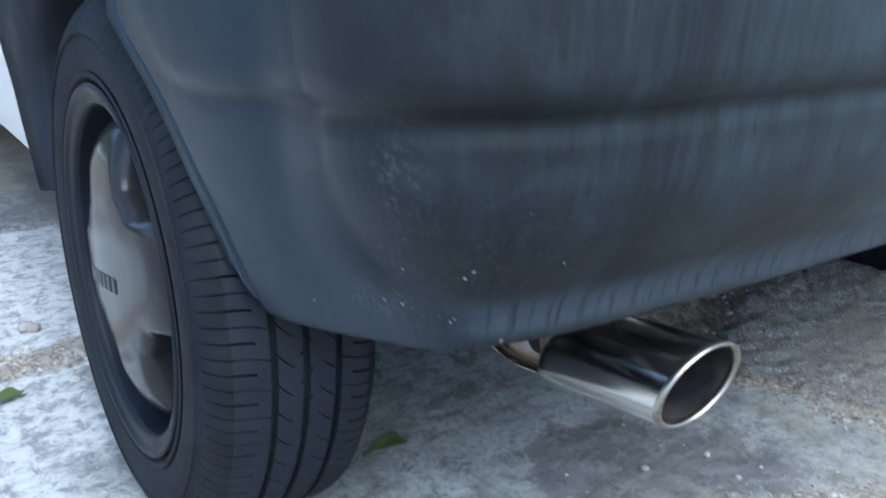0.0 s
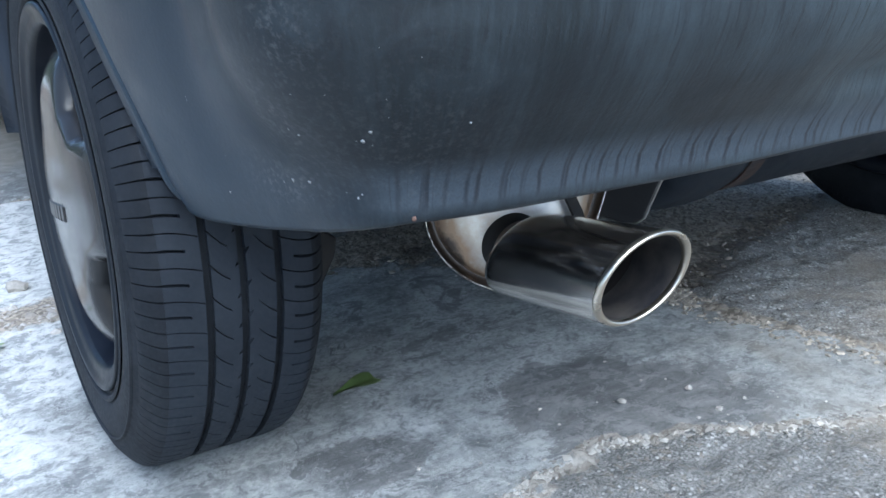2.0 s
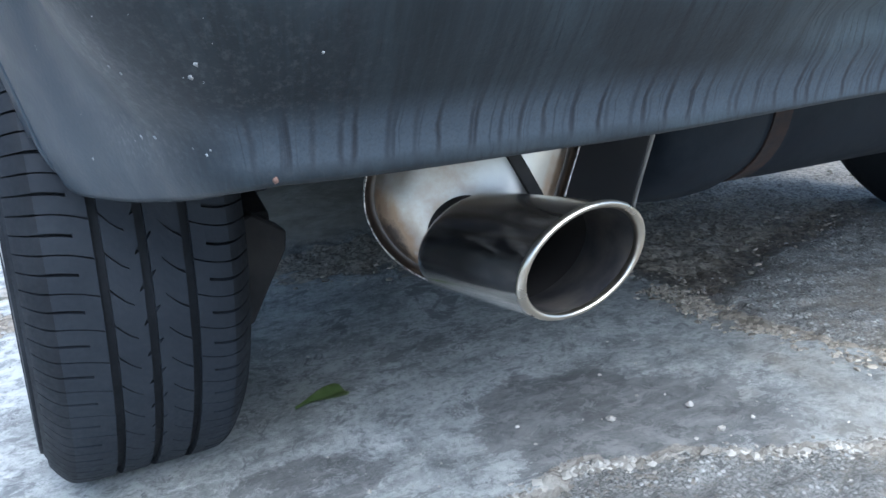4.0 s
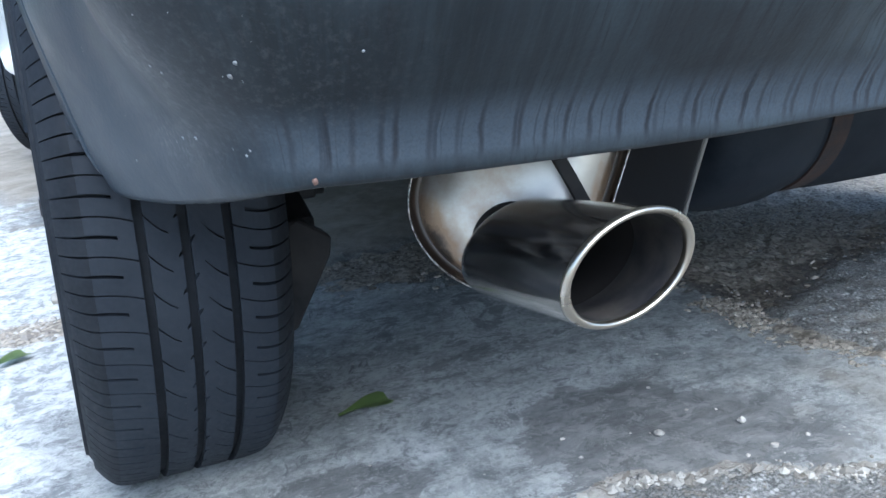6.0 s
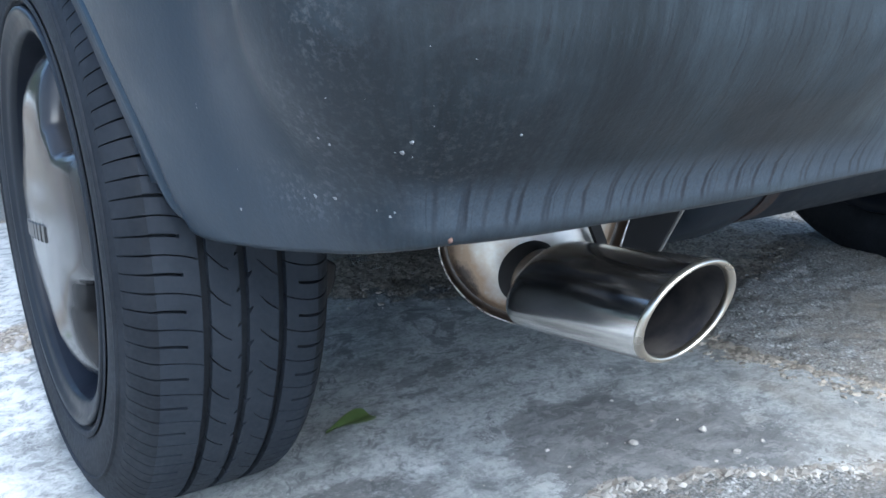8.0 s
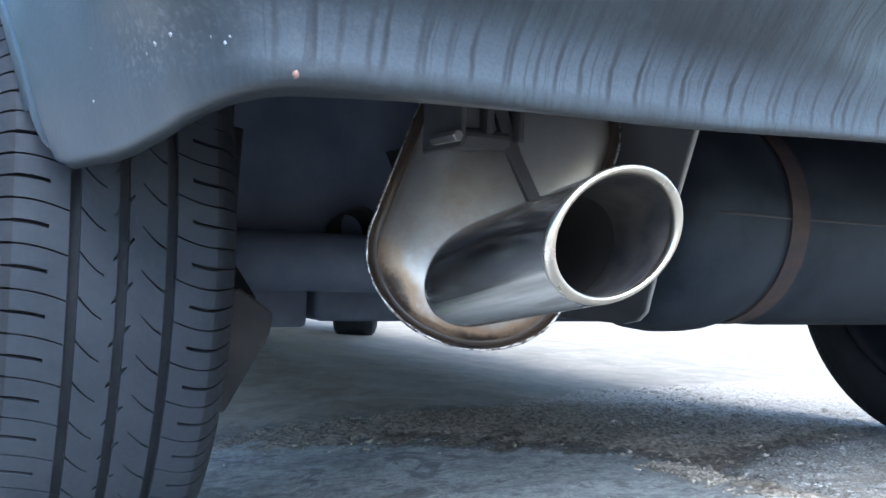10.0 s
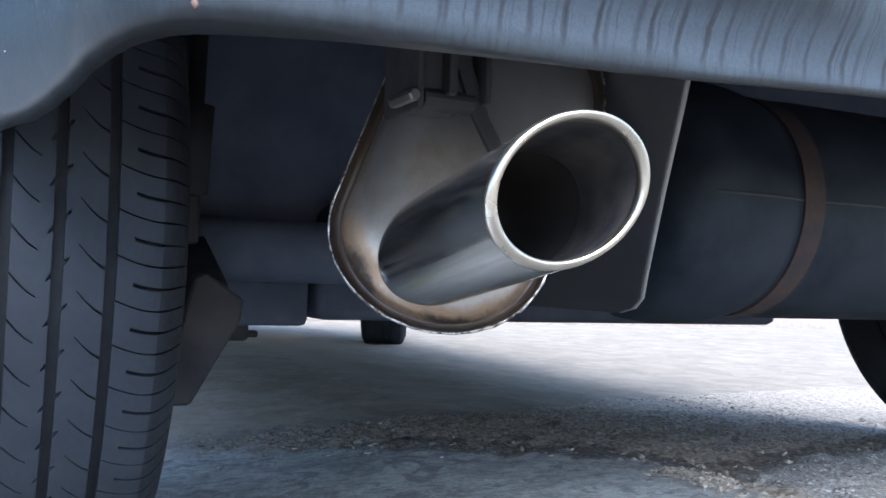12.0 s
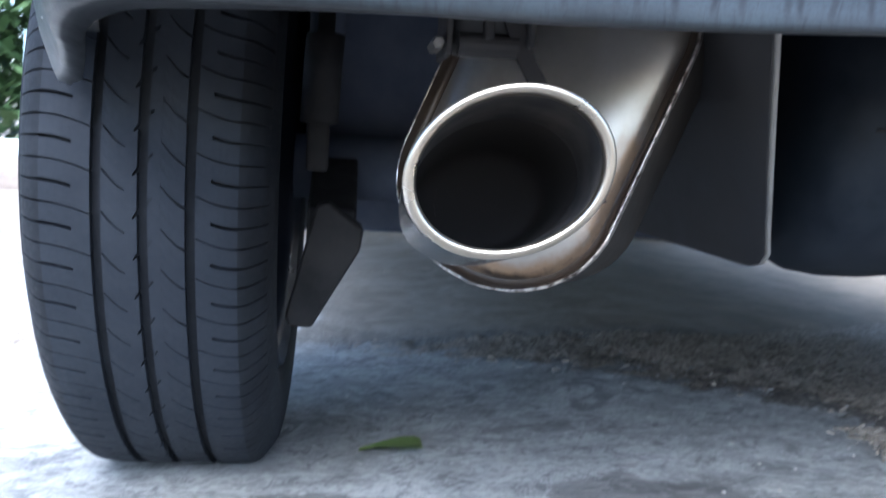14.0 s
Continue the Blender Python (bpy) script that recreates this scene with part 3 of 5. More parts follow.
    co = np.stack([X, Y, Z], 2).reshape(-1, 3)
    idx = np.arange(n * m).reshape(n, m)
    faces = np.stack([idx[:-1, :-1], idx[:-1, 1:], idx[1:, 1:], idx[1:, :-1]], 2).reshape(-1, 4)
    me.from_pydata(co.tolist(), [], faces.tolist())
    for name, arr in (("skim", skim_a), ("stain", stain), ("pale", pale), ("dirt", dirt), ("yard", yard), ("crust", crust), ("slab", slab_in), ("soil", soil)):
        at = me.attributes.new(name, "FLOAT", "POINT")
        at.data.foreach_set("value", arr.reshape(-1).astype(np.float32))
    for p in me.polygons:
        p.use_smooth = True
    me.materials.append(GROUND)
    ob = new("ground", me)
    return tagged(ob, "cracked grey concrete driveway with a pale cement skim", "ground", kind="structure")


build_ground()

# ---------------- the car ----------------
car = new("hatchback_car")
tagged(car, "white hatchback with weathered grey bumper, parked on concrete", "car")
CX = 0.65                       # the car's middle
R, ZA = 0.27, 0.264              # tyre radius, axle height
TRACK = 1.30
BASE = 2.40


# ---- wheels ----
def tyre_carcass():
    bm = bmesh.new()
    prof = [(-0.070, 0.186), (-0.077, 0.190), (-0.081, 0.205), (-0.083, 0.222), (-0.081, 0.238), (-0.0755, 0.250), (-0.068, 0.2575), (-0.058, 0.2620),
            (-0.030, 0.2635), (0, 0.2635), (0.030, 0.2635), (0.058, 0.2620), (0.068, 0.2575), (0.0755, 0.250), (0.081, 0.238), (0.083, 0.222),
            (0.081, 0.205), (0.077, 0.190), (0.070, 0.186), (0.060, 0.178), (-0.060, 0.178)]
    lathe_x(bm, prof, 0, 0, 0, 128, close=True)
    # raised ring and moulded bars on the outer wall
    lathe_x(bm, [(-0.0815, 0.2335), (-0.0838, 0.2340), (-0.0835, 0.2362), (-0.0810, 0.2370)], 0, 0, 0, 128)
    lathe_x(bm, [(-0.0775, 0.1925), (-0.0812, 0.1935), (-0.0822, 0.1965), (-0.081, 0.199)], 0, 0, 0, 128)
    return bm


def ring_block(bm, x0, x1, r0, r1, a0, step, gap, bend, n=2, nx=3, drop=(0.0, 0.0), power=1.0):
    """A tread block from angle a0, a step long less a gap that may widen across it; bend shifts its ends along the wheel."""
    def at(u, k, deep):
        x = x0 + (x1 - x0) * u
        g = gap[0] + (gap[1] - gap[0]) * u
        a = a0 + bend(u) + (step - g) * k / n + g / 2
        r = (r0 if deep else r1) - (drop[0] * (1 - u) ** power + drop[1] * u ** power)
        return bm.verts.new((x, r * math.cos(a), r * math.sin(a)))
    T = [[at(j / nx, k, False) for j in range(nx + 1)] for k in range(n + 1)]
    B = [[at(j / nx, k, True) for j in range(nx + 1)] for k in range(n + 1)]
    grid_faces(bm, T)
    grid_faces(bm, [T[0], B[0]])
    grid_faces(bm, [T[n], B[n]])
    grid_faces(bm, [[r[0] for r in T], [r[0] for r in B]])
    grid_faces(bm, [[r[nx] for r in T], [r[nx] for r in B]])


def tyre_tread():
    """Two middle ribs with slanting sipes and edge notches; shoulders with thin long and broad short slots by turns."""
    bm, rims = bmesh.new(), []
    g = 0.0033                                # half a groove
    G = (-0.0266, 0.0020, 0.0314)
    r0, r1 = 0.2595, R
    N = 62
    st = 2 * math.pi / N
    slant = lambda u: 0.052 * (1 - (1 - u) ** 1.35)
    nick = lambda u: -0.012 * u
    for i, (xa, xb) in enumerate(((G[0] + g, G[1] - g), (G[1] + g, G[2] - g))):
        w = xb - xa
        solid = (0.66, 0.88) if i == 0 else (0.13, 0.34)
        long = (0.0, 0.665) if i == 0 else (0.335, 1.0)
        short = (0.875, 1.0) if i == 0 else (0.0, 0.135)
        lathe_x(bm, [(xa + solid[0] * w, r0), (xa + solid[0] * w, r1), (xa + solid[1] * w, r1), (xa + solid[1] * w, r0)], 0, 0, 0, 160)
        thin = (0.075 * st, 0.035 * st) if i == 0 else (0.03 * st, 0.075 * st)
        nock = (0.05 * st, 0.15 * st) if i == 0 else (0.15 * st, 0.05 * st)
        for k in range(N):
            ring_block(bm, xa + long[0] * w, xa + long[1] * w, r0, r1 - 0.0001, st * (k + 0.35 * i), st, thin, slant, 3, 3)
            ring_block(bm, xa + short[0] * w, xa + short[1] * w, r0, r1 - 0.0001, st * (k + 0.15 + 0.62 * i), st, nock, nick, 3, 1)
    for sg, groove, phase in ((-1, G[0] - g, 0.1), (1, G[2] + g, 0.55)):
        edge = sg * 0.0610
        rim = bmesh.new()
        rims.append(rim)
        W = edge - groove
        split = groove + 0.36 * W
        arc = lambda u: sg * 0.026 * (1 - (1 - u) ** 1.8)
        thin, thick = 0.042 * st, 0.092 * st
        gm = (thin + thick) / 2
        for k in range(N):
            a = st * (k + phase)
            near = (groove, split, lambda u: arc(0.36 * u)) if sg > 0 else (split, groove, lambda u: arc(0.36 * (1 - u)))
            mid = (split, edge, lambda u: arc(0.36 + 0.64 * u)) if sg > 0 else (edge, split, lambda u: arc(0.36 + 0.64 * (1 - u)))
            drop = (0.0, 0.0018) if sg > 0 else (0.0018, 0.0)
            ring_block(bm, near[0], near[1], r0, r1, a, st, (thin, thin), near[2], 2, 2)
            for half, off in ((0.0, (thin - thick) / 4), (0.5, (thick - thin) / 4)):
                ring_block(bm, mid[0], mid[1], r0 - 0.003, r1, a + half * st + off, st / 2, (gm, gm), mid[2], 1, 4, drop, 2.2)
            xo, xi = sg * 0.0785, edge - sg * 0.0003
            fall = (0.0, 0.0195) if sg > 0 else (0.0195, 0.0)
            lo = (xi, xo) if sg > 0 else (xo, xi)
            gap = (1.0 * gm, 0.55 * gm) if sg > 0 else (0.55 * gm, 1.0 * gm)
            for half in (0.0, 0.5):
                ring_block(rim, lo[0], lo[1], r0 - 0.014, r1 - 0.0018, a + half * st + arc(1.0), st / 2, gap, lambda u: 0.0, 1, 5, fall, 1.6)
    for b in [bm] + rims:
        bmesh.ops.recalc_face_normals(b, faces=b.faces)
    return bm, rims


def wheel_disc():
    """A flat star with four broad rounded arms, dished behind the rim's lip."""
    bm = bmesh.new()
    n = 192
    rings = []
    # each ring: radius between the arms, what an arm adds, how far behind the face
    for base, arm, drop in ((0.002, 0.0, 0.0), (0.03, 0.0, 0.0), (0.06, 0.004, 0.0), (0.086, 0.020, 0.0), (0.092, 0.026, 0.0012), (0.0965, 0.034, 0.0045), (0.099, 0.043, 0.010),
                            (0.100, 0.051, 0.018), (0.100, 0.057, 0.027), (0.0995, 0.0605, 0.037), (0.099, 0.061, 0.07)):
        ring = []
        for k in range(n):
            a = 2 * math.pi * k / n
            lobe = 0.5 + 0.5 * math.cos(4 * (a + 0.22))
            q = base + arm * smooth01(0.08, 0.66, lobe)
            ring.append((cover_face(q) + drop, q * math.cos(a), q * math.sin(a)))
        rings.append(ring)
    loft(bm, rings, cap0=True)
    return bm


def cover_face(q):
    """How deep the domed cover lies at a distance from the hub."""
    return -0.0850 + 0.48 * q * q


def build_wheel(name_label, m, outer=-1):
    w = new("wheel")
    w.parent = car
    tagged(w, name_label)
    part("tyre", tyre_carcass(), RUBBER, w, "black rubber tyre, lightly dusted")
    ribs, rims = tyre_tread()
    part("tread", ribs, TREAD, w, "dusty grey worn tread", smooth=False)
    for rim in rims:
        sharp(part("tread_shoulder", rim, RUBBER, w), 40)
    bm = bmesh.new()
    lathe_x(bm, [(-0.060, 0.176), (-0.070, 0.1835), (-0.0785, 0.1885), (-0.0815, 0.1880), (-0.0825, 0.1855), (-0.0812, 0.1825), (-0.0790, 0.1805), (-0.0772, 0.1760), (-0.0765, 0.1705), (-0.0745, 0.1680), (-0.0700, 0.1668)], 0, 0, 0, 128)
    part("rim_lip", bm, RIM, w, "dark painted rim lip")
    bm = bmesh.new()
    lathe_x(bm, [(-0.0702, 0.1669), (-0.045, 0.1640), (-0.01, 0.156), (0.03, 0.156), (0.060, 0.168), (0.076, 0.186), (0.079, 0.184), (0.066, 0.160), (0.03, 0.150), (-0.01, 0.150), (-0.03, 0.155)], 0, 0, 0, 96)
    part("barrel", bm, BARREL, w, "dark inner barrel")
    disc = part("spoke_cover", wheel_disc(), WHEEL, w, "grey metallic four-armed wheel cover")
    sharp(disc, 50)
    bm = bmesh.new()
    lathe_x(bm, [(-0.005, 0.12), (-0.005, 0.02), (0.04, 0.02), (0.05, 0.115), (-0.005, 0.12)], 0, 0, 0, 48)
    part("brake_drum", bm, UNDER, w)
    for k in range(6):
        bm = bmesh.new()
        y = 0.096 - k * 0.0205
        z = -0.034 + (0.138 - y) * 0.18
        f = cover_face(math.hypot(y, z))
        box(bm, f - 0.0012, f + 0.002, y - 0.0135, y - 0.0005, z - 0.008, z + 0.008, 0.0008, 1)
        part("moulded_mark", bm, MARK, w, smooth=False)
    w.matrix_world = m
    return w


build_wheel("road wheel with grey cover and black tyre", pose(0, 0, ZA))
build_wheel("road wheel with grey cover and black tyre", pose(TRACK, 0, ZA + 0.018, 0, 0, 180))
build_wheel("front road wheel, black tyre under the car", pose(TRACK, BASE, ZA - 0.016, 0, 0, 156))
build_wheel("front road wheel, black tyre under the car", pose(0, BASE, ZA - 0.034, 0, 0, -24))

# ---- rear bumper ----
PLAN = [(-0.066, -0.13), (-0.063, -0.20), (-0.058, -0.275), (-0.047, -0.325), (-0.031, -0.366), (-0.016, -0.413), (-0.007, -0.445), (0.010, -0.474), (0.036, -0.490),
        (0.090, -0.499), (0.200, -0.503), (0.300, -0.508), (0.450, -0.514), (CX, -0.517)]
ARCH_R = 0.287


def bumper_point(s, pts, tans, z, edge):
    """A point of the bumper's outer face: s along the plan, z up."""
    f = s * (len(pts) - 1)
    i = min(len(pts) - 2, int(f))
    p = pts[i].lerp(pts[i + 1], f - i)
    t = tans[i].lerp(tans[i + 1], f - i).normalized()
    out = Vector((t.y, -t.x))
    if out.x > 0 and p.x < 0.1:
        out = -out
    if p.x >= 0.1 and out.y > 0:
        out = -out
    rear = smooth01(-0.34, -0.47, p.y)
    zt, z = z, z - 0.010 * smooth01(-0.30, -0.46, p.y) * smooth01(0.44, 0.475, z)
    o_rear = interp(z, (0.300, 0.335, 0.345, 0.36, 0.37, 0.39, 0.42, 0.45, 0.468, 0.478, 0.483, 0.492, 0.498, 0.55, 0.60, 0.62),
                    (-0.02, -0.006, -0.002, 0.0, 0.005, 0.021, 0.044, 0.057, 0.0605, 0.060, 0.0605, 0.0715, 0.0745, 0.080, 0.081, 0.076))
    o_side = interp(z, (0.295, 0.303, 0.32, 0.34, 0.36, 0.42, 0.468, 0.478, 0.483, 0.492, 0.500, 0.60, 0.62),
                    (-0.026, -0.019, -0.011, -0.004, 0.0, 0.012, 0.0185, 0.0185, 0.0188, 0.0260, 0.0275, 0.028, 0.026))
    o_plain = interp(z, (0.295, 0.303, 0.32, 0.34, 0.36, 0.42, 0.50, 0.62), (-0.026, -0.019, -0.011, -0.004, 0.0, 0.012, 0.022, 0.026))
    o_side = o_plain + (o_side - o_plain) * smooth01(0.03, 0.10, edge)
    o = o_side + (o_rear - o_side) * rear
    o -= max(0.0, o - 0.056) * smooth01(0.392, 0.402, p.x) * smooth01(0.615, 0.60, z)
    dip = smooth01(0.29, 0.40, p.x) * math.exp(-((z - 0.402) / 0.016) ** 2) * 0.016
    o -= dip + 0.003 * math.exp(-((edge - 0.010) / 0.0035) ** 2)
    q = p + out * o
    return Vector((q.x, q.y, zt))


# dark rubbed marks on the corner with the flank crease's shade painted in, and a dusty scuffed patch: place, reach to
# the sides, reach up and down, strength
SMUDGES_CREASE_SHADE = [(-0.02, -0.546, 0.499, 0.040, 0.007, 0.9), (-0.048, -0.522, 0.513, 0.020, 0.006, 0.7), (-0.066, -0.50, 0.523, 0.02, 0.006, 0.6), (-0.078, -0.325, 0.482, 0.03, 0.006, 0.6), (-0.077, -0.375, 0.484, 0.035, 0.007, 0.7), (-0.073, -0.43, 0.487, 0.04, 0.0075, 0.75), (-0.062, -0.48, 0.491, 0.04, 0.0075, 0.7), (-0.045, -0.52, 0.495, 0.035, 0.007, 0.5), (-0.010, -0.55, 0.51, 0.014, 0.018, 0.6)]
DUSTS = [(-0.048, -0.496, 0.455, 0.018, 0.035, 0.42), (-0.032, -0.455, 0.405, 0.018, 0.03, 0.8), (-0.018, -0.420, 0.362, 0.03, 0.015, 0.9), (0.02, -0.50, 0.40, 0.05, 0.05, 0.3)]


def spots(p, table):
    return min(1.0, sum(k * math.exp(-((p.x - x) ** 2 + (p.y - y) ** 2) / w ** 2 - ((p.z - z) / h) ** 2) for x, y, z, w, h, k in table))


def round_corner(d, r=0.034):
    """How far the lower edge lifts at a distance from the wheel arch."""
    return r - math.sqrt(max(0.0, r * r - (r - d) ** 2)) if d < r else 0.0


def cross(pts, y):
    """Where along the plan it passes y, from 0 to 1."""
    for i, p in enumerate(pts):
        if p.y <= y:
            return max(0.0, i - (y - p.y) / max(1e-6, pts[i - 1].y - p.y)) / (len(pts) - 1) if i else 0.0
    return 0.0


def build_bumper():
    n = 160
    pts = [Vector(p) for p in curve_at(PLAN, 400)]
    tans = [(pts[min(i + 1, 399)] - pts[max(i - 1, 0)]).normalized() for i in range(400)]
    zs = [0, .01, .02, .045, .08, .12, .16, .2, .25, .3, .36, .39, .42, .44, .455, .468, .478, .488, .498, .508, .518, .528, .54, .555, .57, .6, .64, .68, .72, .78, .85, .92, 1.0]
    rows, lens = [], []
    arc = [0.0]
    for a, b in zip(pts, pts[1:]):
        arc.append(arc[-1] + (b - a).length)
    for v in zs:
        row, run_s = [], []
        for k in range(n):
            u = 0.0019 * k if k < 14 else 0.0247 + 0.9753 * ((k - 13) / (n - 14)) ** 0.95
            # first row follows the lower edge, higher ones start at the wheel arch
            f0 = 0.0
            zz = 0.45
            for _ in range(4):
                ya = -math.sqrt(max(1e-4, ARCH_R ** 2 - (zz - ZA) ** 2)) if zz < ZA + ARCH_R * 0.95 else -0.09
                f0 = cross(pts, ya)
                s = f0 + (1 - f0) * u
                p = pts[min(399, int(s * 399))]
                zb = interp(-p.y, (0.275, 0.33, 0.36, 0.385, 0.41, 0.445, 0.475, 0.49), (0.312, 0.3145, 0.3165, 0.320, 0.3245, 0.331, 0.3375, 0.341)) + 0.007 * smooth01(0.2, 0.45, p.x) + round_corner(u * arc[-1])
                zz = zb + (0.62 - zb) * v
            row.append(bumper_point(s, pts, tans, zz, (s - f0) * arc[-1]))
            run_s.append(arc[min(399, int(s * 399))] + 0.35 * (s * 399 % 1) * arc[1])
        rows.append(row)
        lens.append(run_s + [2 * arc[-1] - q for q in reversed(run_s[:-1])])
    full = []
    for row in rows:
        mirrored = [Vector((2 * CX - p.x, p.y, p.z)) for p in reversed(row[:-1])]
        full.append(row + mirrored)
    bm = bmesh.new()
    run = bm.verts.layers.float.new("along")
    smudge_crease_shade = bm.verts.layers.float.new("smudge_crease_shade")
    dust = bm.verts.layers.float.new("dust")
    hem = bm.verts.layers.float.new("hem")
    V = [[bm.verts.new(p) for p in row] for row in full]
    grid_faces(bm, V)
    for i, row in enumerate(V):
        for j, v in enumerate(row):
            v[run] = lens[i][j]
            q = v.co
            v[smudge_crease_shade] = spots(q, SMUDGES_CREASE_SHADE)
            v[dust] = spots(q, DUSTS)
    # folded lip under the lower edge, and along the arch
    lip1, lip2 = [], []
    m = len(full[0])
    for j in range(m):
        a, b = full[0][max(j - 1, 0)], full[0][min(j + 1, m - 1)]
        t = Vector((b.x - a.x, b.y - a.y)).normalized()
        inn = Vector((-t.y, t.x))
        p = full[0][j]
        if inn.y < 0 and 0.05 < p.x < 2 * CX - 0.05:
            inn = -inn
        if p.x <= 0.05 and inn.x < 0:
            inn = -inn
        if p.x >= 2 * CX - 0.05 and inn.x > 0:
            inn = -inn
        drop = interp(min(p.x, 2 * CX - p.x), (-0.05, -0.02, 0.0, 0.03, 0.1, 0.2), (-0.002, -0.0030, -0.0030, -0.0020, 0.000, 0.002))
        lip1.append(bm.verts.new((p.x + inn.x * 0.004, p.y + inn.y * 0.004, p.z + min(-0.001, 0.15 * drop))))
        reach = interp(min(p.x, 2 * CX - p.x), (-0.04, -0.02, 0.0, 0.03, 0.1, 0.2), (0.0, 0.014, 0.024, 0.024, 0.016, 0.011))
        lip2.append((p.x + inn.x * 0.006, p.y + inn.y * 0.006 + reach, p.z + drop))
    lv = [bm.verts.new(p) for p in lip2]
    for j in range(m):
        lip1[j][run] = lv[j][run] = lens[0][j]
        lip1[j][hem] = lv[j][hem] = 1.0
        V[0][j][hem] = 0.7
    li = [bm.verts.new((p[0], p[1], p[2] + 0.05)) for p in lip2]
    grid_faces(bm, [li, lv, lip1, V[0]])
    for side in (0, -1):
        sg = 1 if side == 0 else -1
        e1 = [bm.verts.new((row[side].x - sg * 0.002, row[side].y + 0.006, row[side].z)) for row in full]
        e2 = [bm.verts.new((row[side].x + sg * 0.03, row[side].y + 0.008, row[side].z)) for row in full]
        cols = [[row[side] for row in V], e1, e2]
        grid_faces(bm, cols)
    bmesh.ops.recalc_face_normals(bm, faces=bm.faces)
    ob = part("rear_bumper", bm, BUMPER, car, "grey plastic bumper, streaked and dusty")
    rng = random.Random(4)
    specks = [(-0.0151, -0.4158, 0.3587, 0.0026), (-0.0161, -0.4193, 0.3641, 0.0020), (-0.0130, -0.4256, 0.3580, 0.0021), (-0.0138, -0.4262, 0.3620, 0.0026), (-0.0154, -0.4315, 0.3682, 0.0014),
              (-0.0099, -0.4427, 0.3634, 0.0027), (-0.0001, -0.5053, 0.4018, 0.0023), (-0.0015, -0.4984, 0.3961, 0.0025), (-0.0303, -0.358, 0.3427, 0.0014), (0.0489, -0.5258, 0.404, 0.0015),
              (0.0023, -0.4653, 0.3605, 0.0018), (0.0075, -0.4704, 0.3567, 0.0018), (0.0100, -0.4720, 0.3600, 0.0013), (-0.028, -0.470, 0.395, 0.0014), (-0.030, -0.465, 0.400, 0.0012)]
    for _ in range(12):
        k = rng.random()
        specks.append((rng.gauss(-0.012, 0.02), 0, rng.gauss(0.375 + 0.06 * k, 0.02), rng.uniform(0.0003, 0.0007)))
    from_y = ob.data.vertices
    for x, y, z, r in specks + [(0.0344, -0.4868, 0.3440, 0.0031)]:
        rust = r == 0.0031
        first = min(from_y, key=lambda v: (v.co.x - x) ** 2 + (v.co.z - z) ** 2 + (((v.co.y - y) ** 2) if y else (0.0 if v.co.y < -0.3 else 9)))
        want = Vector((x, y, z)) if y else first.co + Vector((0, 0, rng.uniform(-0.004, 0.004)))
        near_co = want - first.normal * (want - first.co).dot(first.normal)
        bm = bmesh.new()
        bmesh.ops.create_icosphere(bm, subdivisions=1, radius=1.0)
        q = first.normal.to_track_quat("Z", "Y").to_matrix()
        c = near_co
        for v in bm.verts:
            v.co = c + q @ Vector((v.co.x * r * rng.uniform(0.4, 0.7), v.co.y * r * rng.uniform(0.4, 0.9), v.co.z * 0.0004))
        part("rust_spot" if rust else "paint_speck", bm, RUSTSPOT if rust else SPECK, ob)
    return ob


build_bumper()


# ---- exhaust ----
def oval(c, a, b, ax, az, n=64, roll=0.0):
    out = []
    for k in range(n):
        t = 2 * math.pi * k / n
        u, v = a * math.cos(t), b * math.sin(t)
        u, v = u * math.cos(roll) - v * math.sin(roll), u * math.sin(roll) + v * math.cos(roll)
        out.append(Vector(c) + Vector(ax) * u + Vector(az) * v)
    return out


def with_heat(ob, f):
    at = ob.data.attributes.new("burn", "FLOAT", "POINT")
    at.data.foreach_set("value", [f(v.co) for v in ob.data.vertices])
    return ob


TIP0, TIP1 = Vector((0.1972, -0.3745, 0.2589)), Vector((0.1904, -0.5173, 0.2819))
TIP_A, TIP_B, TIP_ROLL = 0.0420, 0.0344, radians(18.5)
TIP_FACE = Vector((0.029, -1.0, -0.232)).normalized()      # the mouth is cut aslant, its upper edge overhanging


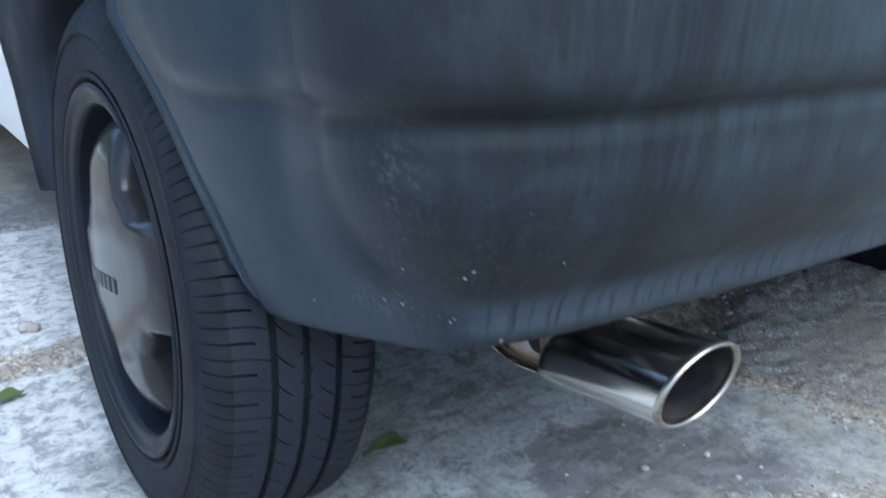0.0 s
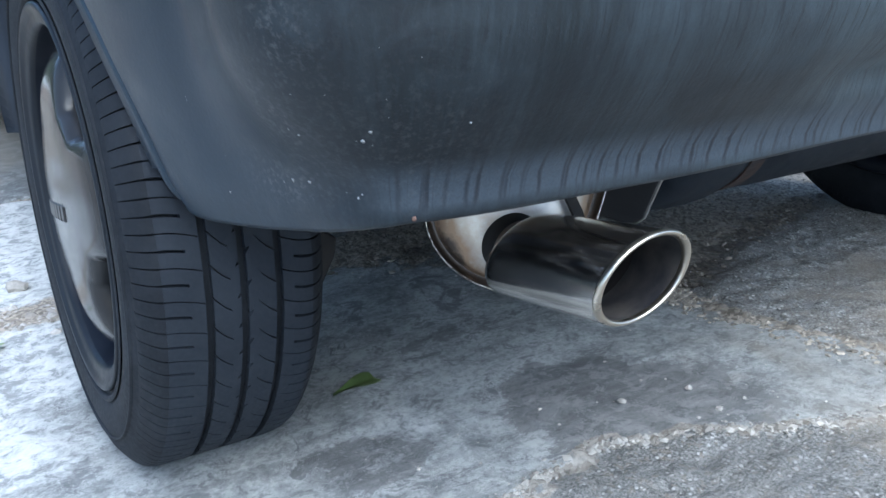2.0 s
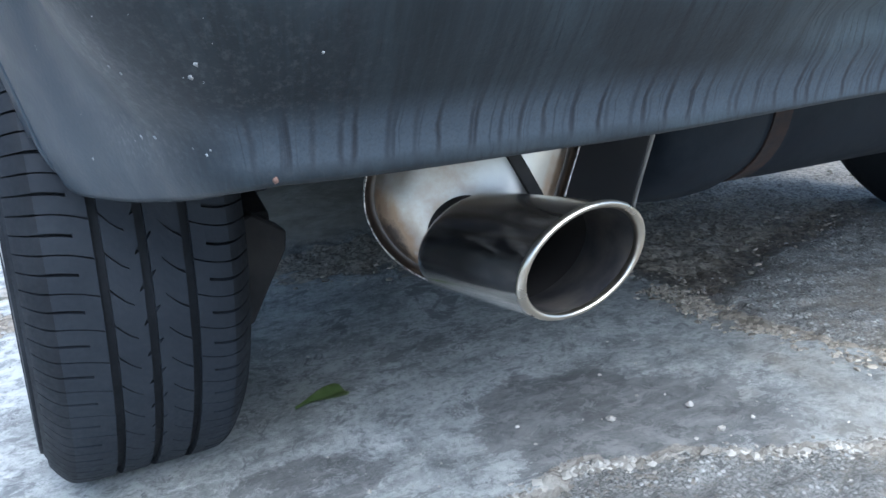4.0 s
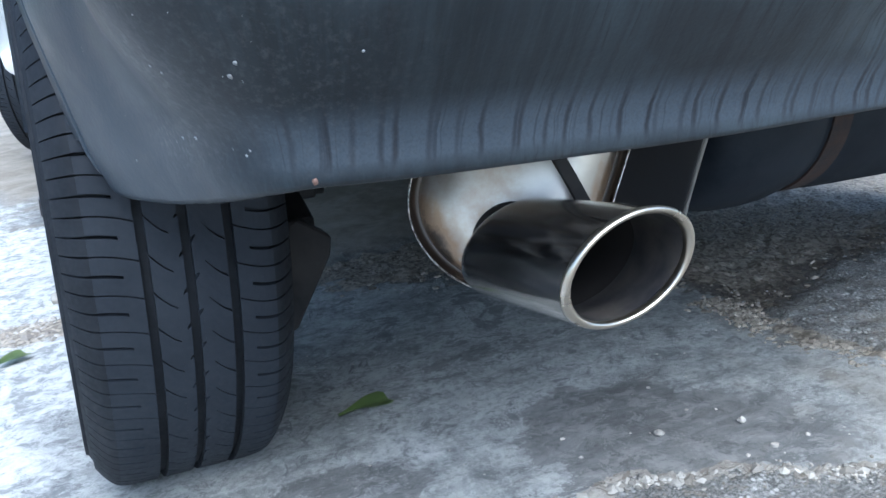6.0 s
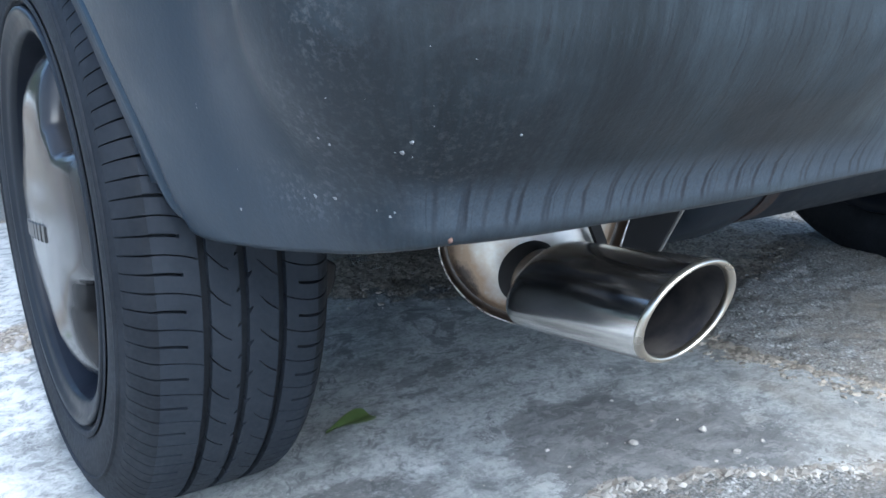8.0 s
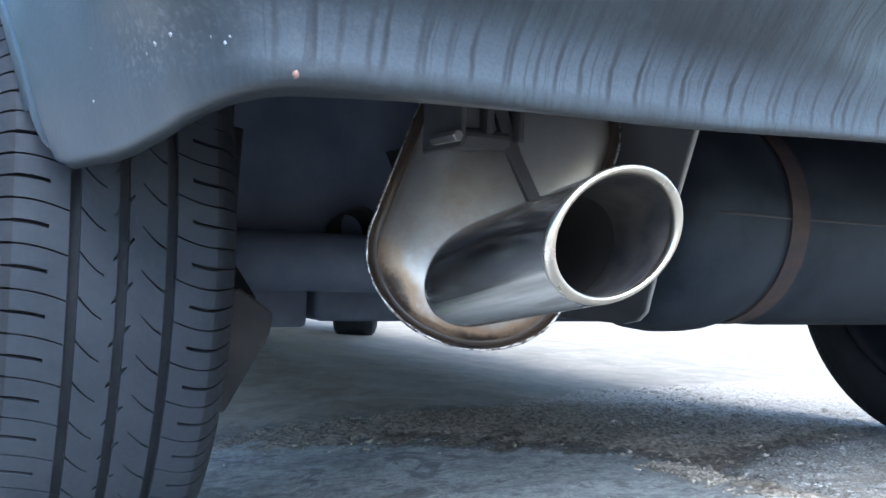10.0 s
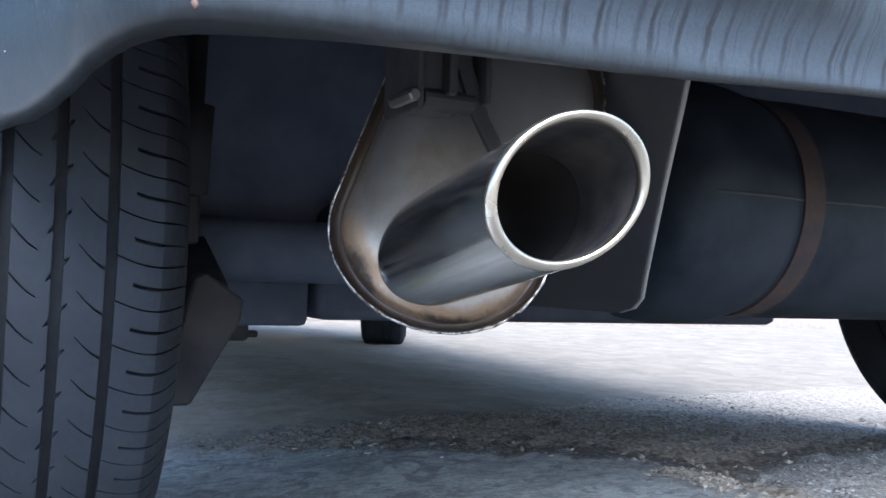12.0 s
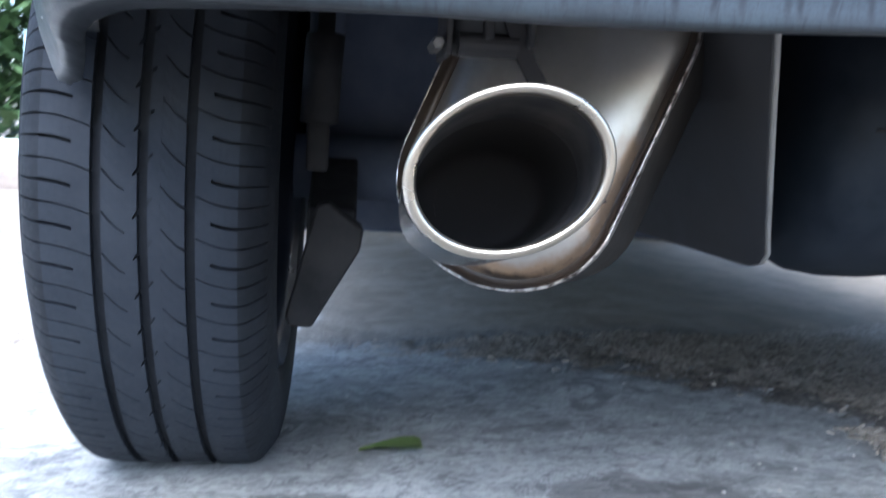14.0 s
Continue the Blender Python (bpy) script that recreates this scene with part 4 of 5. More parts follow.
def build_tip():
    d = (TIP1 - TIP0).normalized()
    az = TIP_FACE.cross(Vector((1, 0, 0))).normalized()
    if az.z < 0:
        az = -az
    ax = az.cross(TIP_FACE)
    if ax.x < 0:
        ax = -ax
    L = (TIP1 - TIP0).length
    O = lambda s, k: oval(TIP0 + d * s, TIP_A * k, TIP_B * k, ax, az, 96, TIP_ROLL)
    tip = new("exhaust_tip")
    tip.parent = car
    tagged(tip, "oval polished steel exhaust tip")
    bm = bmesh.new()
    loft(bm, [O(0.006, 0.50), O(0.003, 0.70), O(0.0008, 0.86), O(0.0006, 0.925), O(0.002, 0.962), O(0.006, 0.982), O(0.014, 0.987), O(L * 0.5, 0.989), O(L - 0.006, 0.988)])
    part("outer_sleeve", bm, CHROME, tip)
    bm = bmesh.new()
    ring = []
    for k in range(15):
        a = math.pi * (-0.1 + 1.25 * k / 14)
        ring.append(O(L - 0.0052 + 0.0042 * math.sin(a), 0.934 + 0.064 * math.cos(a)))
    loft(bm, ring)
    part("rolled_lip", bm, LIP, tip, "bright rolled steel lip")
    bm = bmesh.new()
    a = math.pi * 1.15
    loft(bm, [O(L - 0.0052 + 0.0042 * math.sin(a), 0.934 + 0.064 * math.cos(a)), O(L - 0.02, 0.885), O(L * 0.62, 0.88)])
    part("inner_sleeve", bm, SOOT, tip, "sooty inner wall")
    bm = bmesh.new()
    loft(bm, [O(L * 0.62, 0.88), O(L * 0.4, 0.875), O(L * 0.2, 0.85), O(0.016, 0.80), O(0.012, 0.72), O(0.010, 0.6), O(0.009, 0.3)], cap1=True)
    part("pipe_mouth", bm, BURNT, tip, "black burnt mouth of the pipe")
    bm = bmesh.new()
    run = ((0.010, 0.0225, 0.0), (-0.008, 0.0225, 0.003), (-0.022, 0.0225, 0.008), (-0.034, 0.0225, 0.013), (-0.046, 0.023, 0.018), (-0.062, 0.024, 0.022))
    loft(bm, [oval(TIP0 + d * s + Vector((o, 0, 0)), r, r, ax, az, 40) for s, r, o in run])
    with_heat(part("pipe", bm, MUFFLER, tip, "browned steel pipe"), lambda p: 0.95)
    bm = bmesh.new()
    collar = ((-0.036, 0.0228, 0.0138), (-0.039, 0.0248, 0.0150), (-0.044, 0.0268, 0.0172), (-0.052, 0.0280, 0.0195), (-0.066, 0.0282, 0.0225))
    loft(bm, [oval(TIP0 + d * s + Vector((o, 0, 0)), r, r, ax, az, 40) for s, r, o in collar])
    part("collar", bm, BURNT, tip, "burnt black collar round the pipe")
    return tip


build_tip()

# muffler: a leaning flattened can whose end plate faces the back
MU_C, MU_R, MU_L, MU_LEAN = Vector((0.2223, 0.0, 0.2684)), 0.0596, 0.108, radians(21.8)
MU_Y0 = -0.3165                  # where the seam passes the lower middle
MU_TURN = (-0.58, 0.26)          # how far the end plate stands askew, along x and along z
MU_AXIS = Vector((0.50, 0.86, -0.10))


def stadium(back, k=0.0, n=40):
    """The muffler's outline a way along its axis behind the seam, grown by k."""
    up = Vector((math.sin(MU_LEAN), 0, math.cos(MU_LEAN)))
    rt = Vector((math.cos(MU_LEAN), 0, -math.sin(MU_LEAN)))
    out = []
    for h in range(2):
        c = MU_C + up * (MU_L * h)
        for i in range(n + 1):
            a = math.pi * (1 + i / n) if h == 0 else math.pi * i / n
            p = c + rt * (math.cos(a) * (MU_R + k)) + up * (math.sin(a) * (MU_R + k))
            y = MU_Y0 + MU_TURN[0] * (p.x - MU_C.x) + MU_TURN[1] * (p.z - MU_C.z)
            out.append(Vector((p.x, y, p.z)) + MU_AXIS * back)
    return out


def mu_dist(p):
    """How far inside the outline a place lies."""
    up = Vector((math.sin(MU_LEAN), 0, math.cos(MU_LEAN)))
    q = Vector((p.x, 0, p.z)) - MU_C
    t = max(0.0, min(MU_L, q.dot(up)))
    return MU_R - (q - up * t).length


def build_muffler():
    mu = new("muffler")
    mu.parent = car
    tagged(mu, "steel muffler with heat-browned seam")
    bm = bmesh.new()
    loft(bm, [stadium(0.09, -0.03), stadium(0.086, -0.01), stadium(0.078, -0.002), stadium(0.012, -0.002), stadium(0.006, 0.0)], cap0=True)
    part("can", bm, CAN, mu, "dark dirty steel side")
    rng = random.Random(9)
    bm = bmesh.new()
    edge = [stadium(0.008, 0.0002), stadium(0.003, 0.0016), stadium(-0.003, 0.0019), stadium(-0.0045, 0.0012), stadium(-0.004, 0.0005)]
    edge = [[p + Vector((0, rng.uniform(-1, 1) * 0.0011, rng.uniform(-1, 1) * 0.0004)) * (1 if i > 1 else 0) for p in ring] for i, ring in enumerate(edge)]
    loft(bm, edge)
    with_heat(part("crimped_seam", bm, SEAM, mu, "bright ragged rolled steel seam"), lambda p: 0.2)
    bm = bmesh.new()
    loft(bm, [stadium(-0.004, 0.0004), stadium(0.001, -0.0008), stadium(0.0045, -0.0030), stadium(0.003, -0.0062)])
    with_heat(part("seam_groove", bm, MUFFLER, mu, "burnt groove inside the seam"), lambda p: 2.2 + 3.0 * smooth01(0.265, 0.315, p.z))
    bm = bmesh.new()
    rows = [(0.0035, -0.0048), (0.0, -0.0062), (-0.005, -0.0100), (-0.0095, -0.0165), (-0.0125, -0.0225), (-0.0138, -0.030), (-0.0140, -0.040), (-0.0140, -0.050), (-0.0140, -0.0585)]
    loft(bm, [stadium(y, k) for y, k in rows], cap1=True)
    plate = part("end_plate", bm, MUFFLER, mu, "pale steel end plate, brown by the seam")
    low = lambda p: 1.0 - 0.97 * smooth01(0.25, 0.30, p.z)
    with_heat(plate, lambda p: 1.1 * max(0.0, 1.0 - max(0.0, mu_dist(p) - 0.006) / 0.013) * low(p) + 0.5 * math.exp(-((p.x - 0.205) ** 2 + (p.z - 0.268) ** 2) / 0.0009))
    return mu


build_muffler()


def build_hanger():
    """The bracket that the tail end hangs from: a forked strap, a bolt and a rubber block."""
    h = new("exhaust_hanger")
    h.parent = car
    tagged(h, "black steel bracket with rubber block")
    bm = bmesh.new()
    box(bm, 0.180, 0.219, -0.368, -0.325, 0.340, 0.41, 0.008, 3)
    part("rubber_block", bm, BLACK, h)
    for x0, x1, y0, y1, z0 in ((0.176, 0.1795, -0.382, -0.330, 0.336), (0.1965, 0.2015, -0.379, -0.366, 0.346), (0.2195, 0.223, -0.380, -0.330, 0.343)):
        bm = bmesh.new()
        box(bm, x0, x1, y0, y1, z0, 0.41, 0.001, 1)
        part("clamp_plate", bm, ARM, h, "dusty steel plate", smooth=False)
    bm = bmesh.new()
    loft(bm, [oval((x, -0.366, 0.344), 0.0085, 0.0065, (0, 1, 0), (0, 0, 1), 16) for x in (0.184, 0.216)], cap0=True, cap1=True)
    part("clamp_pin", bm, ARM, h, "dusty steel pin", smooth=False)
    bm = bmesh.new()
    loft(bm, [[(x, y, z), (x + 0.0095, y, z + 0.0015), (x + 0.0095, y + 0.004, z + 0.0015), (x, y + 0.004, z)] for x, y, z in ((0.198, -0.372, 0.380), (0.216, -0.372, 0.336), (0.239, -0.370, 0.300), (0.253, -0.366, 0.279), (0.264, -0.360, 0.262))], cap0=True, cap1=True)
    part("strap", bm, ARM, h, smooth=False)
    bm = bmesh.new()
    loft(bm, [oval((0.172, y, 0.342), r, r, (1, 0, 0), (0, 0, 1), 6) for y, r in ((-0.355, 0.0036), (-0.385, 0.0036), (-0.3865, 0.003))], cap1=True)
    part("bolt", bm, BOLT, h, smooth=False)


build_hanger()


def build_shield():
    bm = bmesh.new()
    # the free edge runs up towards the bumper and the middle of the car
    prof = [(0.328, -0.430, 0.385), (0.345, -0.398, 0.350), (0.366, -0.358, 0.307), (0.381, -0.330, 0.276), (0.395, -0.304, 0.246), (0.402, -0.292, 0.232), (0.404, -0.280, 0.224), (0.405, -0.262, 0.220), (0.405, 0.05, 0.219)]
    a = [[bm.verts.new((x + dx, y + dy, z)) for x, y, z in prof] for dx, dy in ((-0.004, 0.002), (-0.003, -0.0015), (0.0, -0.002), (0.001, 0.002))]
    grid_faces(bm, a)
    back = [[bm.verts.new((x + dx, 0.05, z)) for x, y, z in prof] for dx in (-0.004, 0.001)]
    grid_faces(bm, [a[0], back[0]])
    grid_faces(bm, [a[3], back[1]])
    bmesh.ops.recalc_face_normals(bm, faces=bm.faces)
    shield = part("heat_shield", bm, SHIELD, car, "dull grey sheet-metal heat shield")
    sharp(shield, 40)
    bm = bmesh.new()
    loft(bm, [[(x + dx, y + dy, z) for dx, dy in ((-0.0022, -0.0018), (-0.0012, -0.0034), (0.0008, -0.0034), (0.0016, -0.0012))] for x, y, z in prof[:8]], cap0=True, cap1=True)
    part("folded_edge", bm, FOLD, shield, "paler folded edge")


build_shield()


def build_tank():
    tk = new("tank")
    tk.parent = car
    tagged(tk, "black cylindrical tank held by a rusty strap")
    cy, cz = -0.205, 0.315
    bm = bmesh.new()
    prof = [(0.425, 0.004), (0.427, 0.05), (0.432, 0.076), (0.442, 0.093), (0.458, 0.103), (0.480, 0.1060), (0.505, 0.1060), (0.524, 0.1045), (0.538, 0.1015), (0.547, 0.0985), (0.552, 0.097), (0.580, 0.097), (0.586, 0.098), (0.598, 0.0995), (0.615, 0.100), (0.86, 0.100), (0.885, 0.095), (0.90, 0.07), (0.905, 0.004)]
    lathe_x(bm, prof, 0, cy, cz, 72)
    part("shell", bm, TANK, tk)
    bm = bmesh.new()
    lathe_x(bm, [(0.555, 0.095), (0.555, 0.0992), (0.577, 0.0992), (0.577, 0.095)], 0, cy, cz, 72)
    part("strap", bm, RUST, tk, "rusty steel strap", smooth=False)
    bm = bmesh.new()
    loft(bm, [[(x, cy - r + d, cz + w) for d, w in ((0.004, -0.0016), (-0.0011, -0.0010), (-0.0011, 0.0010), (0.004, 0.0016))] for x, r in prof[4:-2]], cap0=True, cap1=True)
    part("seam", bm, SHIELD, tk)


build_tank()


# ---- under the car ----
def build_underside():
    bm = bmesh.new()
    box(bm, 0.345, 1.15, 0.30, 2.1, 0.181, 0.42, 0.014)
    part("floor_pan", bm, UNDER, car)
    bm = bmesh.new()
    box(bm, 0.10, 0.336, 0.305, 1.6, 0.173, 0.40, 0.008)
    part("side_member", bm, UNDER, car)
    bm = bmesh.new()
    box(bm, 0.225, 0.262, 0.315, 0.345, 0.153, 0.19, 0.006, 3)
    box(bm, 0.238, 0.275, 0.32, 0.335, 0.157, 0.166, 0.003, 2)
    part("line_bracket", bm, BLACK, car)
    bm = bmesh.new()
    box(bm, -0.02, 1.27, -0.40, 0.42, 0.53, 0.60, 0.01)
    part("boot_floor", bm, UNDER, car)
    for x in (0.115, 1.135):
        bm = bmesh.new()
        box(bm, x - 0.006, x + 0.006, -0.05, 0.42, 0.345, 0.58, 0.003, 1)
        part("wheel_house", bm, UNDER, car)
    bm = bmesh.new()
    box(bm, 0.086, 2 * CX - 0.086, 0.062, 0.30, 0.252, 0.58, 0.012, 3)
    part("rear_bulkhead", bm, UNDER, car)
    bm = bmesh.new()
    box(bm, 0.02, 1.23, -0.455, -0.425, 0.40, 0.60, 0.01)
    part("rear_panel", bm, UNDER, car)
    bm = bmesh.new()
    loft(bm, [oval((x, 0.02, 0.262), 0.03, 0.03, (0, 1, 0), (0, 0, 1), 20) for x in (0.08, 1.17)], cap0=True, cap1=True)
    part("axle_beam", bm, UNDER, car)
    for x in (0.118, 1.132):
        sg = 1 if x < CX else -1
        bm = bmesh.new()
        shape = [(-0.012, 0.236), (-0.004, 0.240), (0.026, 0.220), (0.024, 0.203), (-0.008, 0.146), (-0.012, 0.139), (-0.030, 0.139), (-0.033, 0.148)]
        loft(bm, [[(x + sg * dx, y, dz) for dx, dz in shape] for y in (-0.135, -0.105)], cap0=True, cap1=True)
        loft(bm, [[(x + sg * dx, y, z) for dx, z in ((-0.02, z0), (0.02, z0), (0.02, z1), (-0.02, z1))] for y, z0, z1 in ((-0.106, 0.19, 0.232), (0.0, 0.215, 0.275), (0.30, 0.25, 0.30))], cap0=True, cap1=True)
        bmesh.ops.recalc_face_normals(bm, faces=bm.faces)
        bmesh.ops.bevel(bm, geom=bm.edges[:], offset=0.002, segments=1, affect="EDGES")
        part("trailing_arm", bm, ARM, car, "dusty grey suspension arm", smooth=False)
    for sx in (0, 1):
        X = lambda x: x if sx == 0 else 2 * CX - x
        dm = new("damper")
        dm.parent = car
        tagged(dm, "dusty suspension damper")
        bm = bmesh.new()
        loft(bm, [oval((X(x), y, z), r, r, (1, 0, 0), (0, 1, 0), 20) for x, y, z, r in ((0.104, -0.098, 0.300, 0.010), (0.1041, -0.098, 0.302, 0.0155), (0.1055, -0.099, 0.345, 0.0155), (0.107, -0.099, 0.372, 0.0155), (0.1071, -0.099, 0.374, 0.007), (0.110, -0.10, 0.53, 0.007))], cap0=True)
        part("damper_tube", bm, ARM, dm)
        bm = bmesh.new()
        box(bm, X(0.104) - 0.009, X(0.104) + 0.009, -0.107, -0.089, 0.262, 0.301, 0.003, 2)
        part("damper_eye", bm, ARM, dm)
    bm = bmesh.new()
    rows = [(0.02, 0.285, 0.30), (0.30, 0.28, 0.25), (0.55, 0.30, 0.175), (1.4, 0.45, 0.175), (2.4, 0.55, 0.18)]
    loft(bm, [oval((x, y, z), 0.022, 0.022, (1, 0, 0), (0, 0, 1), 16) for y, x, z in rows])
    part("exhaust_pipe", bm, ARM, car)


build_underside()


# ---- body shell ----
def arch_rim(a):
    """The wheel opening ahead of the bumper, as a multiple of its radius, at an angle from straight ahead."""
    return interp(math.degrees(a), (4, 10.6, 21.6, 32, 39, 60, 100, 116), (0.97, 0.97, 1.11, 1.22, 1.25, 1.25, 1.04, 1.0))


def arch_trim(sg):
    """Grey plastic trim round the rear wheel opening, ahead of the bumper."""
    bm = bmesh.new()
    X = lambda x: x if sg == 0 else 2 * CX - x
    rows = [[], [], [], [], []]
    for k in range(61):
        a = radians(4 + 112 * k / 60)
        wide = interp(math.degrees(a), (4, 9.6, 20, 24.5, 36, 70, 116), (1.03, 1.13, 1.43, 1.74, 1.95, 1.9, 1.5))
        rim = arch_rim(a)
        wide = max(wide, rim + 0.06)
        for row, (f, x) in zip(rows, ((rim - 0.01, -0.02), (rim, -0.062), (rim + 0.02, -0.074), (wide, -0.090), (wide + 0.02, -0.074))):
            q = ARCH_R * f
            row.append(bm.verts.new((X(x), q * math.cos(a), min(0.61, max(0.286, ZA + q * math.sin(a))))))
    grid_faces(bm, rows)
    bmesh.ops.recalc_face_normals(bm, faces=bm.faces)
    part("arch_trim", bm, TRIM, car, "plastic wheel-arch trim, darkened for shade")


def side_panel(sg):
    """White flank with the two wheel openings."""
    bm = bmesh.new()
    X = lambda x: x if sg == 0 else 2 * CX - x
    ys = np.linspace(-0.50, BASE + 0.62, 260)
    steps = [radians(v) for v in range(30, 91, 4)]
    arch_y = [ARCH_R * 1.03 * arch_rim(v) * math.cos(v) for v in steps]
    arch_z = [ZA + ARCH_R * 1.03 * arch_rim(v) * math.sin(v) for v in steps]
    low, mid, high = [], [], []
    for y in ys:
        zl = 0.296
        for yc in (0.0, BASE):
            d = abs(y - yc)
            if d < arch_y[0]:
                zl = max(zl, interp(d, arch_y[::-1], arch_z[::-1]))
        if y < 0:
            zl = max(zl, 0.63 if y < -0.1 else zl)
        out = 0.055 * smooth01(0.7, 1.5, y) * (1 - smooth01(2.5, 3.0, y))       # the doors stand further out than the rear corner
        low.append(bm.verts.new((X(-0.062 - out), y, zl)))
        mid.append(bm.verts.new((X(-0.070 - out), y, max(zl + 0.008, 0.335))))
        high.append(bm.verts.new((X(-0.077 - out), y, max(zl + 0.02, 0.55))))
    tops = [bm.verts.new((X(-0.06), y, 0.92)) for y in ys]
    under = [bm.verts.new((X(0.05), v.co.y, v.co.z + 0.01)) for v in low]
    grid_faces(bm, [under, low, mid, high, tops])
    bmesh.ops.recalc_face_normals(bm, faces=bm.faces)
    sharp(part("side_panel", bm, PAINT, car, "glossy white body side"), 40)


def build_shell():
    for sg in (0, 1):
        arch_trim(sg)
        side_panel(sg)
    # tailgate, roof, bonnet as one curved skin
    bm = bmesh.new()
    prof = [(-0.575, 0.622), (-0.56, 0.66), (-0.55, 0.90), (-0.42, 1.25), (-0.30, 1.38), (0.2, 1.43), (1.0, 1.43), (1.5, 1.38), (2.15, 0.98), (2.75, 0.86), (3.02, 0.78), (3.06, 0.5), (3.02, 0.22)]
    rows = []
    for y, z in prof:
        tuck = interp(z, (0.9, 1.43), (0.0, 0.16))
        rows.append([bm.verts.new((CX + s * (CX + 0.06 - tuck - (0.03 if abs(s) == 1 else 0)), y, z - (0.02 if abs(s) == 1 else 0))) for s in (-1, -0.93, -0.5, 0, 0.5, 0.93, 1)])
    grid_faces(bm, rows)
    bmesh.ops.recalc_face_normals(bm, faces=bm.faces)
    part("body_shell", bm, PAINT, car, "glossy white roof and tailgate")
    for sg in (0, 1):
        X = lambda x: x if sg == 0 else 2 * CX - x
        bm = bmesh.new()
        a = [(-0.46, 0.915), (-0.36, 1.24), (-0.22, 1.35), (1.45, 1.35), (2.1, 0.96), (2.12, 0.915)]
        outer = [bm.verts.new((X(-0.055 + 0.30 * (z - 0.915)), y, z)) for y, z in a]
        inner = [bm.verts.new((X(-0.045 + 0.30 * (z - 0.915)), y, z)) for y, z in a]
        bm.faces.new(outer)
        bm.faces.new(list(reversed(inner)))
        for i in range(len(a)):
            j = (i + 1) % len(a)
            bm.faces.new((outer[i], outer[j], inner[j], inner[i]))
        bmesh.ops.recalc_face_normals(bm, faces=bm.faces)
        part("side_window", bm, GLASS, car, "dark side glass", smooth=False)


build_shell()


def rounded_slab(x0, z0, r, y0, y1):
    """An upright slab round the car's middle with rounded lower and upper corners."""
    bm = bmesh.new()
    x1, z1 = 2 * CX - x0, 0.585
    ring = []
    for cx, cz, a0 in ((x1 - r, z1 - r, 0), (x0 + r, z1 - r, 90), (x0 + r, z0 + r, 180), (x1 - r, z0 + r, 270)):
        ring += [(cx + r * math.cos(radians(a0 + 10 * k)), cz + r * math.sin(radians(a0 + 10 * k))) for k in range(10)]
    loft(bm, [[(x, y, z) for x, z in ring] for y in (y1, y0)], cap0=True, cap1=True)
    bmesh.ops.recalc_face_normals(bm, faces=bm.faces)
    return bm


def build_plate():
    p = new("number_plate")
    p.parent = car
    tagged(p, "white number plate with a blue band")
    # black slab stands in for the shade on the holder's side face
    part("recess", rounded_slab(0.3960, 0.4235, 0.021, -0.5685, -0.545), BURNT, p, "black slab for the holder's shaded side", smooth=False)
    part("holder", rounded_slab(0.3990, 0.4260, 0.018, -0.5710, -0.560), BUMPER, p, smooth=False)
    bm = bmesh.new()
    box(bm, 0.4375, 2 * CX - 0.4010, -0.5738, -0.5705, 0.446, 0.56, 0.001, 1)
    part("plate", bm, WHITE, p)
    bm = bmesh.new()
    box(bm, 0.4008, 0.4370, -0.5738, -0.5705, 0.446, 0.56, 0.001, 1)
    part("band", bm, BLUE, p, "bright blue band")
    bm = bmesh.new()
    box(bm, 0.411, 0.427, -0.5746, -0.5737, 0.455, 0.475, 0.0004, 1)
    part("band_mark", bm, WHITE, p)
    for k in range(6):
        bm = bmesh.new()
        x = 0.462 + k * 0.068
        box(bm, x, x + 0.040, -0.5750, -0.5737, 0.468, 0.54, 0.0006, 1)
        part("bar", bm, BAR, p)


build_plate()


# ---------------- loose things on the ground ----------------
def stone_mesh(bm, c, r, rng, sub=1):
    res = bmesh.ops.create_icosphere(bm, subdivisions=sub, radius=1.0)
    ph = [rng.uniform(0, 6.28) for _ in range(3)]
    sx, sy, sz = r * rng.uniform(0.8, 1.25), r * rng.uniform(0.7, 1.1), r * rng.uniform(0.5, 0.8)
    a = rng.uniform(0, 6.28)
    for v in res["verts"]:
        p = v.co * (1 + 0.16 * math.sin(3 * v.co.x + ph[0]) + 0.13 * math.sin(4 * v.co.y + ph[1]) + 0.1 * math.sin(5 * v.co.z + ph[2]))
        x, y, z = p.x * sx, p.y * sy, p.z * sz
        v.co = Vector((c[0] + x * math.cos(a) - y * math.sin(a), c[1] + x * math.sin(a) + y * math.cos(a), c[2] + z))


def pebble(x, y, r, seed, label):
    rng = random.Random(seed)
    bm = bmesh.new()
    stone_mesh(bm, (0, 0, 0), r, rng, 2)
    for v in bm.verts:
        v.co *= 1 + rng.uniform(-0.16, 0.14)
    ob = part("pebble", bm, PEBBLE, smooth=False)
    ob.location = (x, y, level(x, y) + r * 0.45)
    return tagged(ob, label, "pebble", "pebbles on the driveway")


for i, (x, y, r) in enumerate(((0.369, -0.308, 0.0044), (0.436, -0.334, 0.0044), (0.427, -0.383, 0.0030), (0.300, -0.262, 0.0024), (0.46, -0.385, 0.0022), (0.295, -0.30, 0.0019))):
    pebble(x, y, r, i + 3, "small pale pebble lying on the stained concrete")
pebble(-0.079, 0.632, 0.016, 40, "grey stone beside the wheel on pale concrete")


